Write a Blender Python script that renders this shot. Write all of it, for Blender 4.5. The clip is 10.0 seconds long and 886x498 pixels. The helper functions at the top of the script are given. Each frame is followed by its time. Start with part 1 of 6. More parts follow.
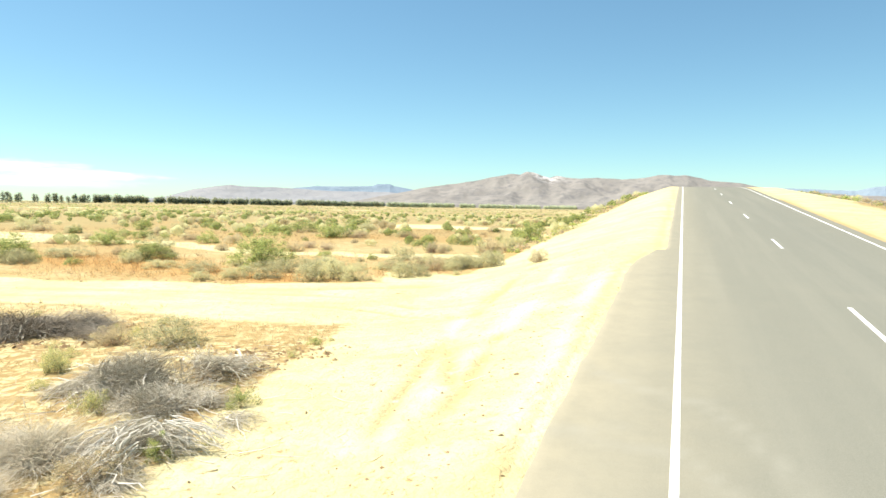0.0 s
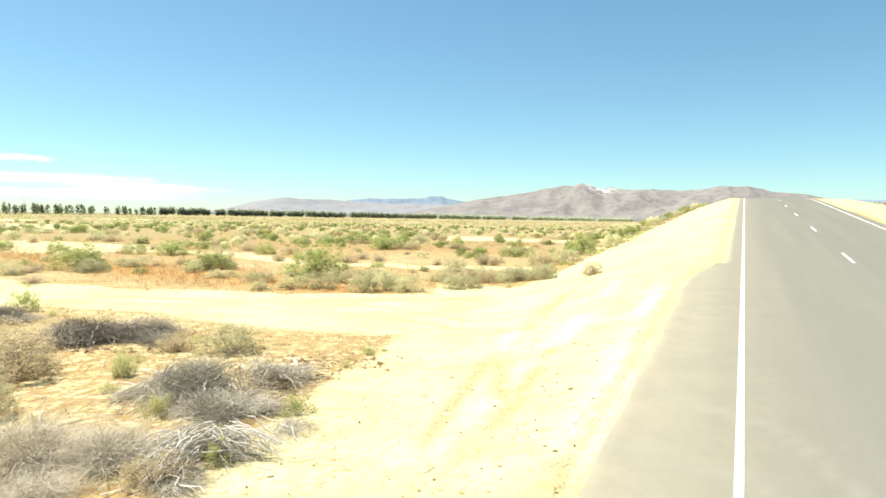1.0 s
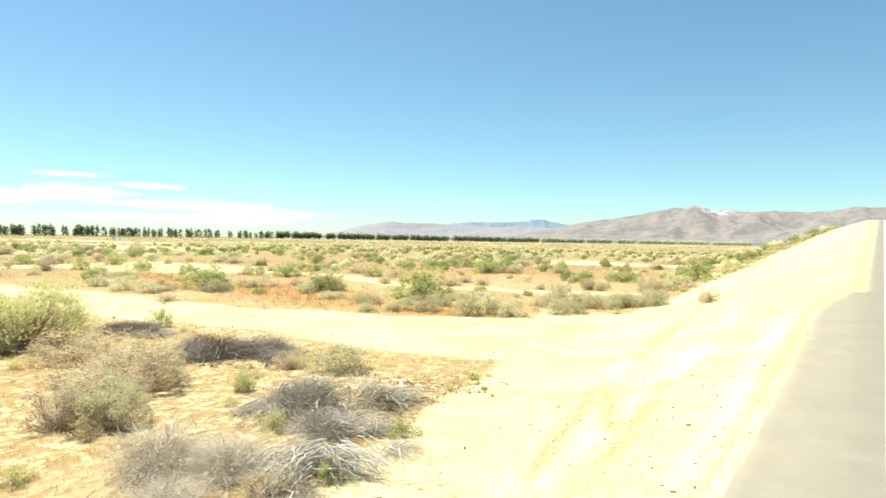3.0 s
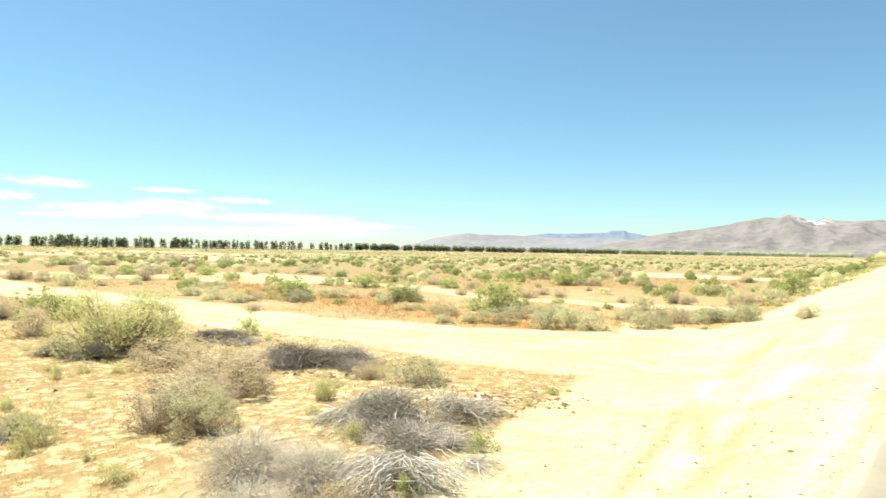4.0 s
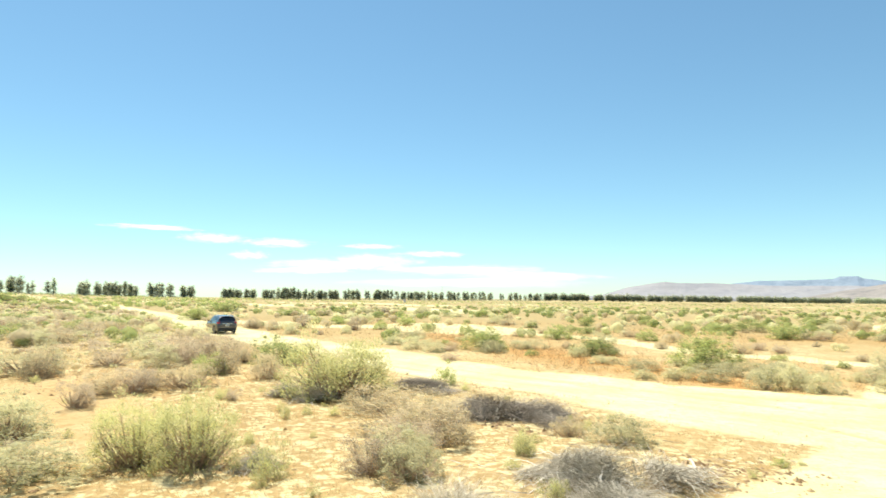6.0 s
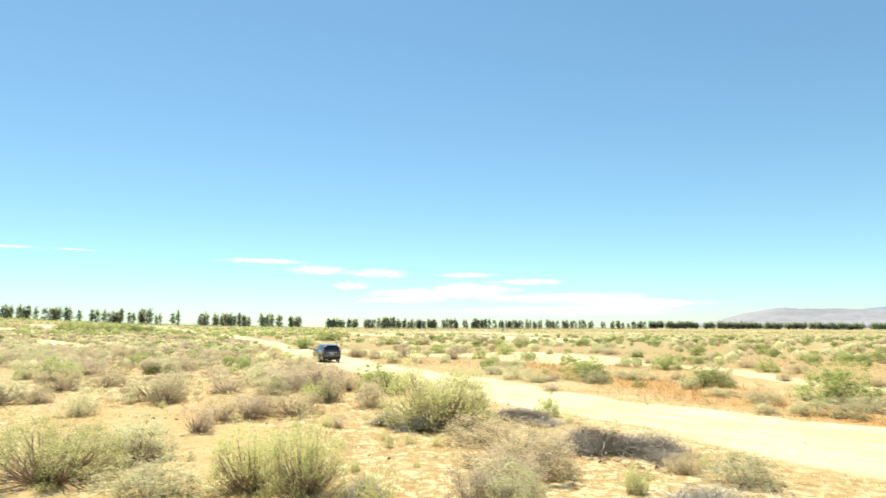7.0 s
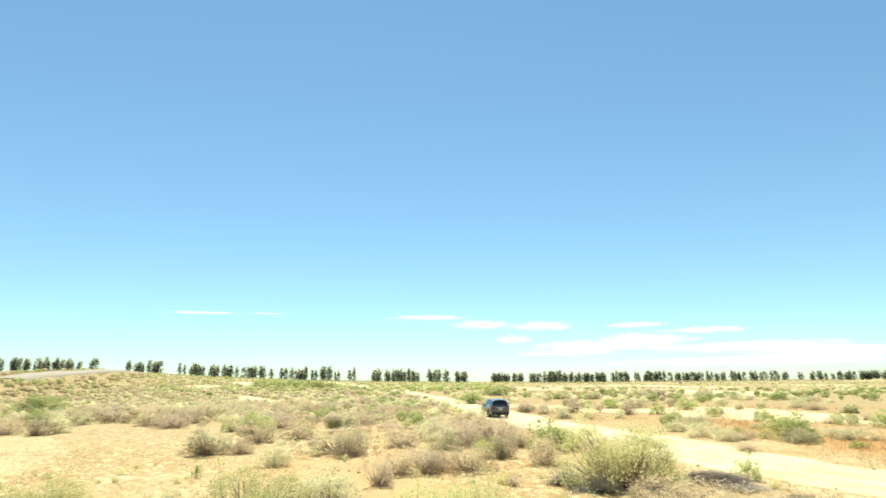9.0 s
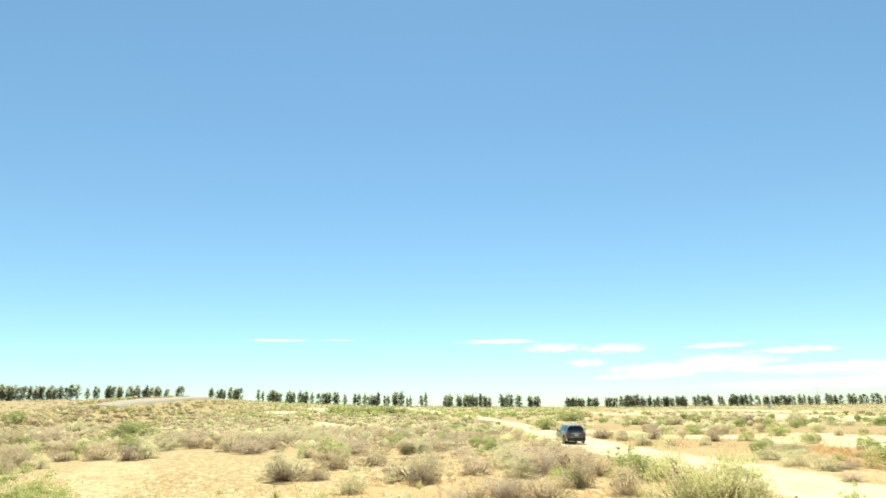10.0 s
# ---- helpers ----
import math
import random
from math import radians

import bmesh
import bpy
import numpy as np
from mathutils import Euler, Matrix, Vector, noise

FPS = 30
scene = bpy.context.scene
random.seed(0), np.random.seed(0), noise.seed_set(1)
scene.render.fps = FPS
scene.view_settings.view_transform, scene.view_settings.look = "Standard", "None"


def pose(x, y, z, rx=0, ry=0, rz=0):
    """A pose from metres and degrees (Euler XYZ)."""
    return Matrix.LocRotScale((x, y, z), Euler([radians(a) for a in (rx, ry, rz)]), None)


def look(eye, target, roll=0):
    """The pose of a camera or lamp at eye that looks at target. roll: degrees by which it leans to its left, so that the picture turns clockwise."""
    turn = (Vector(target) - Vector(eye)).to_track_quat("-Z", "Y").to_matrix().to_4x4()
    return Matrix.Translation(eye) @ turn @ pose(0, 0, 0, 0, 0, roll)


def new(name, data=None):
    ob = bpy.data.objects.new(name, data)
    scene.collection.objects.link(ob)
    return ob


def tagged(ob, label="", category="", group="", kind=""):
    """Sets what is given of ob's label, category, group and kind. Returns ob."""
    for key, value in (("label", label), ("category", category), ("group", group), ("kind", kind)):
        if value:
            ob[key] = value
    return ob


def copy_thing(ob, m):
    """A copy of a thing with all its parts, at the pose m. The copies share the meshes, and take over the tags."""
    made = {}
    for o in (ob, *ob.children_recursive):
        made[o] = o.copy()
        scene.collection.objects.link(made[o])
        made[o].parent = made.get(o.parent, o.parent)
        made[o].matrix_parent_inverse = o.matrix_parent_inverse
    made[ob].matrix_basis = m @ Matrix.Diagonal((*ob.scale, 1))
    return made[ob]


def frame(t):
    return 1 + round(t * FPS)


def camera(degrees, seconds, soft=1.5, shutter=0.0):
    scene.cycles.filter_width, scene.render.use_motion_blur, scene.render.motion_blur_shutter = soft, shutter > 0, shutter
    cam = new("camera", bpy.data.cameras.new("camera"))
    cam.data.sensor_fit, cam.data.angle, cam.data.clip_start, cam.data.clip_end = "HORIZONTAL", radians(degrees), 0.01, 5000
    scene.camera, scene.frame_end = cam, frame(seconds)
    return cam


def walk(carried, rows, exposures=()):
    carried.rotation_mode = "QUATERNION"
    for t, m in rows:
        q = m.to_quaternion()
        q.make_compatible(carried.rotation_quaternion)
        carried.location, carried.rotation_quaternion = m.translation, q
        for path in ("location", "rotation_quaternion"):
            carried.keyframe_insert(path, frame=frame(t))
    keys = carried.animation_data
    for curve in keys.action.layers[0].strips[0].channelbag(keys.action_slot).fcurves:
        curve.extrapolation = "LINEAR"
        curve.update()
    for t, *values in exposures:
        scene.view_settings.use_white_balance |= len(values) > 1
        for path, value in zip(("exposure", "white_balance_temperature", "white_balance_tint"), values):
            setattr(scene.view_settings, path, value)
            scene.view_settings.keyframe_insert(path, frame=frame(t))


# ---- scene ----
cam = camera(72.41, 10.0, soft=1.5, shutter=0.35)

PATH = [
    (0, pose(-0.000, 0.000, 3.450, 85.73, -0.97, 0.00)),
    (0.5, pose(-0.019, 0.001, 3.449, 86.25, -0.95, 2.42)),
    (1, pose(-0.029, -0.003, 3.448, 86.78, -0.97, 4.85)),
    (1.5, pose(-0.039, 0.010, 3.454, 87.29, -0.98, 7.28)),
    (2, pose(-0.058, 0.010, 3.456, 87.81, -0.96, 9.65)),
    (3.5, pose(-0.142, 0.064, 3.463, 89.35, -0.95, 17.70)),
    (4, pose(-0.180, 0.111, 3.457, 89.83, -0.88, 21.66)),
    (4.5, pose(-0.192, 0.087, 3.477, 90.50, -0.72, 25.68)),
    (5, pose(-0.240, 0.051, 3.491, 91.55, -0.69, 30.14)),
    (5.5, pose(-0.277, 0.036, 3.501, 92.88, -0.60, 34.76)),
    (6, pose(-0.312, 0.006, 3.501, 94.40, -0.43, 39.38)),
    (7.5, pose(-0.428, -0.014, 3.513, 98.30, 0.11, 52.84)),
    (8, pose(-0.485, -0.031, 3.461, 99.62, 0.29, 56.76)),
    (8.5, pose(-0.544, -0.028, 3.468, 100.87, 0.46, 60.42)),
    (9, pose(-0.592, -0.052, 3.486, 102.10, 0.62, 63.88)),
    (9.5, pose(-0.673, -0.035, 3.478, 103.39, 0.78, 67.35)),
    (10, pose(-0.742, -0.014, 3.495, 104.45, 0.91, 70.48)),
]
walk(cam, PATH)
scene.view_settings.exposure = 0.68

# ---- sky and sun: late morning in the high desert ----
SUN_AZ, SUN_EL = radians(72), radians(64)          # azimuth counter-clockwise from +Y
world = bpy.data.worlds.new("sky")
scene.world = world
world.use_nodes = True
wn = world.node_tree
sky = wn.nodes.new("ShaderNodeTexSky")
sky.sky_type = "NISHITA"
sky.sun_disc = False
sky.sun_elevation = SUN_EL
sky.sun_rotation = -SUN_AZ
sky.altitude = 700
sky.air_density, sky.dust_density, sky.ozone_density = 1.0, 0.15, 2.0
soft_sky = wn.nodes.new("ShaderNodeGamma")
soft_sky.inputs["Gamma"].default_value = 0.88
tint = wn.nodes.new("ShaderNodeMix")
tint.data_type, tint.blend_type = "RGBA", "MULTIPLY"
tint.inputs[0].default_value = 1.0
tint.inputs[7].default_value = (0.745, 1.0, 0.975, 1)
wn.links.new(sky.outputs["Color"], soft_sky.inputs["Color"])
wn.links.new(soft_sky.outputs["Color"], tint.inputs[6])
wn.nodes["Background"].inputs["Strength"].default_value = 0.118
wn.links.new(tint.outputs[2], wn.nodes["Background"].inputs["Color"])
sun_data = bpy.data.lights.new("sun", "SUN")
sun_data.energy, sun_data.angle, sun_data.color = 5.0, radians(0.55), (1.0, 0.95, 0.86)
sun = new("sun", sun_data)
sun_dir = Vector((-math.sin(SUN_AZ) * math.cos(SUN_EL), math.cos(SUN_AZ) * math.cos(SUN_EL), math.sin(SUN_EL)))
sun.matrix_world = look(sun_dir * 60, (0, 0, 0))


# ---- materials ----
class Mat:
    """A node material with short ways to add nodes."""

    def __init__(self, name, roughness=0.8, metallic=0.0, spec=0.5):
        self.m = bpy.data.materials.new(name)
        self.m.use_nodes = True
        self.t = self.m.node_tree
        self.b = self.t.nodes["Principled BSDF"]
        self.b.inputs["Roughness"].default_value = roughness
        self.b.inputs["Metallic"].default_value = metallic
        self.b.inputs["Specular IOR Level"].default_value = spec
        self.tc = self.t.nodes.new("ShaderNodeTexCoord")

    def node(self, kind, **inputs):
        n = self.t.nodes.new(kind)
        for key, v in inputs.items():
            self.put(n.inputs[key.replace("_", " ")], v)
        return n

    def put(self, socket, v):
        if isinstance(v, bpy.types.NodeSocket):
            self.t.links.new(v, socket)
        elif isinstance(v, tuple) and len(v) == 3 and socket.type == "RGBA":
            socket.default_value = (*v, 1)
        else:
            socket.default_value = v

    def noise(self, scale, detail=4.0, rough=0.55, where=None, stretch=None):
        src = where or self.tc.outputs["Object"]
        if stretch:
            mp = self.node("ShaderNodeMapping", Vector=src)
            mp.inputs["Scale"].default_value = stretch
            src = mp.outputs["Vector"]
        return self.node("ShaderNodeTexNoise", Vector=src, Scale=scale, Detail=detail, Roughness=rough).outputs["Fac"]

    def ramp(self, fac, lo, hi, a=0.0, b=1.0):
        n = self.node("ShaderNodeMapRange", Value=fac, From_Min=lo, From_Max=hi, To_Min=a, To_Max=b)
        n.interpolation_type = "SMOOTHSTEP"
        return n.outputs["Result"]

    def mix(self, fac, a, b):
        n = self.t.nodes.new("ShaderNodeMix")
        n.data_type = "RGBA"
        for s, v in ((0, fac), (6, a), (7, b)):
            self.put(n.inputs[s], v)
        return n.outputs[2]

    def math(self, op, a, b=0.0):
        n = self.t.nodes.new("ShaderNodeMath")
        n.operation = op
        self.put(n.inputs[0], a)
        self.put(n.inputs[1], b)
        return n.outputs[0]

    def attr(self, name):
        n = self.t.nodes.new("ShaderNodeAttribute")
        n.attribute_name = name
        return n.outputs["Fac"]

    def island(self):
        return self.t.nodes.new("ShaderNodeNewGeometry").outputs["Random Per Island"]

    def each(self):
        return self.t.nodes.new("ShaderNodeObjectInfo").outputs["Random"]

    def bump(self, height, strength, distance=0.02):
        n = self.node("ShaderNodeBump", Height=height, Strength=strength, Distance=distance)
        prev = self.b.inputs["Normal"]
        if prev.is_linked:
            self.t.links.new(prev.links[0].from_socket, n.inputs["Normal"])
        self.t.links.new(n.outputs["Normal"], prev)

    def color(self, c):
        self.put(self.b.inputs["Base Color"], c)
        return self


def plain(name, color, roughness=0.6, metallic=0.0, spec=0.5, wear=0.12, scale=30):
    m = Mat(name, roughness, metallic, spec)
    n = m.noise(scale)
    dark = tuple(c * (1 - wear) for c in color)
    m.color(m.mix(m.ramp(n, 0.35, 0.65), dark, color))
    return m.m


def ground_material():
    m = Mat("desert_ground", 0.95, spec=0.1)
    big, mid, fine = m.noise(0.035, 3), m.noise(0.35, 5), m.noise(3.5, 6, 0.62)
    grit = m.noise(38, 4, 0.7)
    soil = m.mix(m.ramp(mid, 0.38, 0.62), (0.465, 0.355, 0.165), (0.565, 0.46, 0.25))
    soil = m.mix(m.ramp(fine, 0.49, 0.62), soil, (0.37, 0.255, 0.105))
    soil = m.mix(m.math("MULTIPLY", m.ramp(big, 0.45, 0.62), 0.65), soil, (0.49, 0.325, 0.14))
    weed = m.mix(m.ramp(fine, 0.4, 0.62), (0.49, 0.285, 0.10), (0.40, 0.225, 0.08))
    soil = m.mix(m.math("MULTIPLY", m.attr("weed"), m.ramp(mid, 0.25, 0.5)), soil, weed)
    # dried mud that has broken into pale plates
    warp = m.node("ShaderNodeTexNoise", Vector=m.tc.outputs["Object"], Scale=1.8, Detail=4.0)
    bent = m.node("ShaderNodeVectorMath")
    bent.operation = "MULTIPLY_ADD"
    m.t.links.new(warp.outputs["Color"], bent.inputs[0])
    bent.inputs[1].default_value = (0.9, 0.9, 0.0)
    m.t.links.new(m.tc.outputs["Object"], bent.inputs[2])
    vor = m.node("ShaderNodeTexVoronoi", Vector=bent.outputs["Vector"], Scale=4.2)
    vor.feature = "DISTANCE_TO_EDGE"
    wob = m.noise(4.5, 4, 0.6)
    plate = m.ramp(m.math("ADD", m.math("MULTIPLY", vor.outputs["Distance"], 0.8), m.math("MULTIPLY", wob, 1.1)), 0.58, 0.74)
    crust = m.mix(plate, (0.36, 0.24, 0.095), (0.64, 0.54, 0.285))
    crust = m.mix(m.math("MULTIPLY", m.ramp(mid, 0.5, 0.65), 0.7), crust, soil)
    pans = m.noise(1.7, 5, 0.7)
    crust = m.mix(m.math("MULTIPLY", m.ramp(pans, 0.50, 0.56), 0.65), crust, (0.70, 0.605, 0.33))
    crust = m.mix(m.math("MULTIPLY", m.ramp(pans, 0.47, 0.41), 0.55), crust, (0.43, 0.305, 0.13))
    flag = m.node("ShaderNodeTexVoronoi", Vector=bent.outputs["Vector"], Scale=1.5)
    flag.feature = "DISTANCE_TO_EDGE"
    seam = m.ramp(m.math("ADD", flag.outputs["Distance"], m.math("MULTIPLY", m.math("SUBTRACT", wob, 0.5), 0.5)), 0.05, 0.14, 1.0, 0.0)
    crust = m.mix(m.math("MULTIPLY", seam, 0.8), crust, (0.37, 0.245, 0.10))
    soil = m.mix(m.attr("crust"), soil, crust)
    soil = m.mix(m.math("MULTIPLY", m.attr("grass"), m.ramp(m.noise(0.9, 5, 0.65), 0.3, 0.62, 0.35, 1.0)), soil, (0.335, 0.265, 0.122))
    sand = m.mix(m.ramp(mid, 0.35, 0.65), (0.64, 0.55, 0.28), (0.72, 0.64, 0.36))
    sand = m.mix(m.math("MULTIPLY", m.ramp(fine, 0.47, 0.68), 0.65), sand, (0.56, 0.445, 0.225))
    drift = m.noise(0.9, 4, 0.6, stretch=(0.5, 1.4, 1))
    sand = m.mix(m.math("MULTIPLY", m.ramp(drift, 0.5, 0.66), 0.5), sand, (0.545, 0.425, 0.215))
    mottle = m.ramp(m.noise(7.5, 5, 0.7), 0.58, 0.68)
    sand = m.mix(m.math("MULTIPLY", m.math("MULTIPLY", mottle, m.attr("mottle")), 0.95), sand, (0.43, 0.30, 0.13))
    sand = m.mix(m.attr("packed"), sand, (0.80, 0.745, 0.53))
    edge = m.math("ADD", m.attr("sand"), m.math("MULTIPLY", m.math("SUBTRACT", fine, 0.5), 0.9))
    c = m.mix(m.ramp(edge, 0.32, 0.68), soil, sand)
    c = m.mix(m.math("MULTIPLY", m.attr("rut"), m.ramp(fine, 0.25, 0.5)), c, (0.52, 0.40, 0.20))
    c = m.mix(m.math("MULTIPLY", m.ramp(grit, 0.55, 0.75), 0.35), c, (0.36, 0.26, 0.13))
    m.color(c)
    m.bump(fine, 0.8, 0.12)
    m.bump(grit, 0.45, 0.02)
    m.bump(m.math("MULTIPLY", plate, m.attr("crust")), 0.5, 0.03)
    return m.m


def asphalt_material():
    m = Mat("old_asphalt", 0.95, spec=0.12)
    grit, mid = m.noise(90, 3, 0.7), m.noise(0.5, 5)
    lane = m.node("ShaderNodeCombineXYZ", X=m.attr("across"), Y=m.math("MULTIPLY", m.attr("along"), 0.035))
    streak = m.noise(1.1, 4, where=lane.outputs["Vector"])
    c = m.mix(m.ramp(grit, 0.35, 0.7), (0.190, 0.185, 0.145), (0.258, 0.252, 0.202))
    c = m.mix(m.math("MULTIPLY", m.ramp(streak, 0.42, 0.66), 0.28), c, (0.29, 0.274, 0.215))
    c = m.mix(m.math("MULTIPLY", m.ramp(mid, 0.5, 0.75), 0.10), c, (0.305, 0.28, 0.21))
    c = m.mix(m.math("MULTIPLY", m.attr("dust"), m.ramp(m.noise(1.5, 6, 0.7), 0.2, 0.8, 0.42, 0.72)), c, (0.52, 0.44, 0.29))
    c = m.mix(m.math("MULTIPLY", m.attr("scuff"), m.ramp(m.noise(2.2, 4, 0.6), 0.3, 0.7, 0.15, 0.5)), c, (0.36, 0.335, 0.265))
    m.color(c)
    m.bump(grit, 0.5, 0.008)
    return m.m


def paint_material():
    m = Mat("road_paint", 0.7)
    worn = m.ramp(m.noise(14, 5, 0.65), 0.62, 0.74)
    m.color(m.mix(worn, (0.80, 0.78, 0.72), (0.42, 0.40, 0.34)))
    m.bump(m.noise(90, 3), 0.3, 0.004)
    return m.m


def leaf_material(name, a, b, tip, translucent=0.6, airy=0.56):
    """Foliage: colour differs from leaf to leaf, and from plant to plant."""
    m = Mat(name, 0.75, spec=0.2)
    c = m.mix(m.island(), a, b)
    c = m.mix(m.math("MULTIPLY", m.ramp(m.noise(5, 3), 0.45, 0.7), 0.7), c, tip)
    hsv = m.node("ShaderNodeHueSaturation", Color=c)
    m.put(hsv.inputs["Value"], m.math("ADD", 0.85, m.math("MULTIPLY", m.each(), 0.35)))
    m.color(hsv.outputs["Color"])
    tr = m.node("ShaderNodeBsdfTranslucent", Color=hsv.outputs["Color"])
    mx = m.node("ShaderNodeMixShader", Fac=translucent)
    m.t.links.new(m.b.outputs["BSDF"], mx.inputs[1])
    m.t.links.new(tr.outputs["BSDF"], mx.inputs[2])
    # each blade stands for a sprig with gaps in it
    gaps = m.node("ShaderNodeBsdfTransparent")
    lacy = m.node("ShaderNodeMixShader", Fac=airy)
    m.t.links.new(mx.outputs["Shader"], lacy.inputs[1])
    m.t.links.new(gaps.outputs["BSDF"], lacy.inputs[2])
    m.t.links.new(lacy.outputs["Shader"], m.t.nodes["Material Output"].inputs["Surface"])
    return m.m


def twig_material(name, a, b):
    m = Mat(name, 0.9, spec=0.15)
    m.color(m.mix(m.island(), a, b))
    m.bump(m.noise(60, 3), 0.4, 0.01)
    return m.m


def rock_material(name, a, b, c, pale=False):
    m = Mat(name, 1.0, spec=0.05)
    wide = m.noise(0.006, 6, 0.6)
    gully = m.noise(0.02, 6, 0.65, stretch=(1, 1, 0.35))
    col = m.mix(m.ramp(wide, 0.36, 0.64), a, b)
    col = m.mix(m.ramp(gully, 0.45, 0.7), col, c)
    if pale:
        col = m.mix(m.math("MULTIPLY", m.attr("outcrop"), m.ramp(m.noise(0.035, 5), 0.42, 0.52)), col, (0.62, 0.57, 0.53))
    m.color(col)
    m.bump(gully, 0.8, 14.0)
    return m.m


GROUND = ground_material()
ASPHALT = asphalt_material()
PAINT = paint_material()
LEAF_GREEN = leaf_material("green_leaves", (0.36, 0.42, 0.125), (0.50, 0.545, 0.19), (0.58, 0.57, 0.25))
LEAF_SAGE = leaf_material("sage_leaves", (0.59, 0.57, 0.295), (0.76, 0.725, 0.425), (0.75, 0.66, 0.37))
LEAF_BEIGE = leaf_material("dry_leaves", (0.58, 0.475, 0.265), (0.74, 0.62, 0.385), (0.64, 0.575, 0.32))
LEAF_OLIVE = leaf_material("olive_leaves", (0.50, 0.50, 0.19), (0.66, 0.64, 0.28), (0.72, 0.64, 0.34))
LEAF_MAUVE = leaf_material("pinkish_dry_leaves", (0.52, 0.42, 0.27), (0.68, 0.56, 0.385), (0.61, 0.53, 0.31))
LEAF_STRAW = leaf_material("straw_blades", (0.58, 0.45, 0.20), (0.70, 0.57, 0.30), (0.60, 0.44, 0.18))
LEAF_WEED = leaf_material("dry_grass_blades", (0.50, 0.275, 0.10), (0.58, 0.37, 0.15), (0.52, 0.31, 0.12))
LEAF_TREE = leaf_material("windbreak_needles", (0.42, 0.47, 0.32), (0.60, 0.63, 0.43), (0.62, 0.62, 0.42), 0.7, 0.45)
TWIG_GREY = twig_material("dead_grey_twigs", (0.25, 0.212, 0.15), (0.68, 0.61, 0.465))
TWIG_DARK = twig_material("weathered_dark_twigs", (0.17, 0.143, 0.105), (0.40, 0.34, 0.26))
TWIG_PALE = twig_material("bleached_branches", (0.62, 0.555, 0.45), (0.82, 0.75, 0.63))
TWIG_RUSSET = twig_material("russet_brown_stems", (0.28, 0.19, 0.125), (0.46, 0.34, 0.24))
TWIG_MAUVE = twig_material("pinkish_brown_twigs", (0.54, 0.455, 0.325), (0.78, 0.70, 0.53))
TWIG_BROWN = twig_material("brown_stems", (0.40, 0.30, 0.20), (0.55, 0.44, 0.30))
BARK = twig_material("tree_bark", (0.10, 0.075, 0.05), (0.16, 0.12, 0.08))
ROCK_NEAR = rock_material("pinkish_mountain_rock", (0.250, 0.229, 0.203), (0.312, 0.284, 0.250), (0.200, 0.188, 0.178), True)
# the blue here is distance haze, mixed into the rock colour
ROCK_FAR = rock_material("haze_blue_far_rock", (0.26, 0.32, 0.38), (0.29, 0.35, 0.40), (0.24, 0.30, 0.36))
# hill tones are greyed to paint in the haze before them
ROCK_HILL = rock_material("haze_greyed_hills", (0.30, 0.298, 0.30), (0.335, 0.325, 0.318), (0.28, 0.278, 0.285))


# ---- mesh helpers ----
def mesh_from(name, verts, faces, material, smooth=False):
    me = bpy.data.meshes.new(name)
    me.from_pydata(verts.tolist() if isinstance(verts, np.ndarray) else verts, [], faces.tolist() if isinstance(faces, np.ndarray) else faces)
    if material:
        me.materials.append(material)
    if smooth:
        me.polygons.foreach_set("use_smooth", [True] * len(me.polygons))
    me.update()
    return me


def part(name, bm, material, parent=None, label="", smooth=False):
    """Links a bmesh (or a mesh) as one object under a thing."""
    if isinstance(bm, bmesh.types.BMesh):
        me = bpy.data.meshes.new(name)
        bmesh.ops.recalc_face_normals(bm, faces=bm.faces)
        bm.to_mesh(me)
        bm.free()
        me.materials.append(material)
        if smooth:
            me.polygons.foreach_set("use_smooth", [True] * len(me.polygons))
    else:
        me = bm
    ob = new(name, me)
    ob.parent = parent
    if label:
        ob["label"] = label
    return ob


def value_noise(x, y, seed=0):
    """Smooth lattice noise, 0 to 1, for arrays."""
    xi, yi = np.floor(x), np.floor(y)
    fx, fy = x - xi, y - yi
    fx, fy = fx * fx * (3 - 2 * fx), fy * fy * (3 - 2 * fy)

    def at(a, b):
        s = np.sin(a * 127.1 + b * 311.7 + seed * 74.7) * 43758.5453
        return s - np.floor(s)

    low = at(xi, yi) * (1 - fx) + at(xi + 1, yi) * fx
    high = at(xi, yi + 1) * (1 - fx) + at(xi + 1, yi + 1) * fx
    return low * (1 - fy) + high * fy


def fractal(x, y, scale, octaves=4, seed=0):
    total, amp, norm = 0.0, 1.0, 0.0
    for o in range(octaves):
        total = total + amp * value_noise(x / scale * 2 ** o, y / scale * 2 ** o, seed + o)
        norm += amp
        amp *= 0.5
    return total / norm


def smooth(lo, hi, v):
    t = np.clip((v - lo) / (hi - lo), 0, 1)
    return t * t * (3 - 2 * t)


# ---- plan ----
ROAD_AZ = radians(21.47)                            # the road runs this far clockwise from +Y
FWD = (math.sin(ROAD_AZ), math.cos(ROAD_AZ))
RGT = (math.cos(ROAD_AZ), -math.sin(ROAD_AZ))
LANE = 3.66
LINE_U = 0.055                                      # the near edge line, across the road from the origin


def road_coords(x, y):
    return x * FWD[0] + y * FWD[1], x * RGT[0] + y * RGT[1]


def road_xy(s, u):
    return s * FWD[0] + u * RGT[0], s * FWD[1] + u * RGT[1]


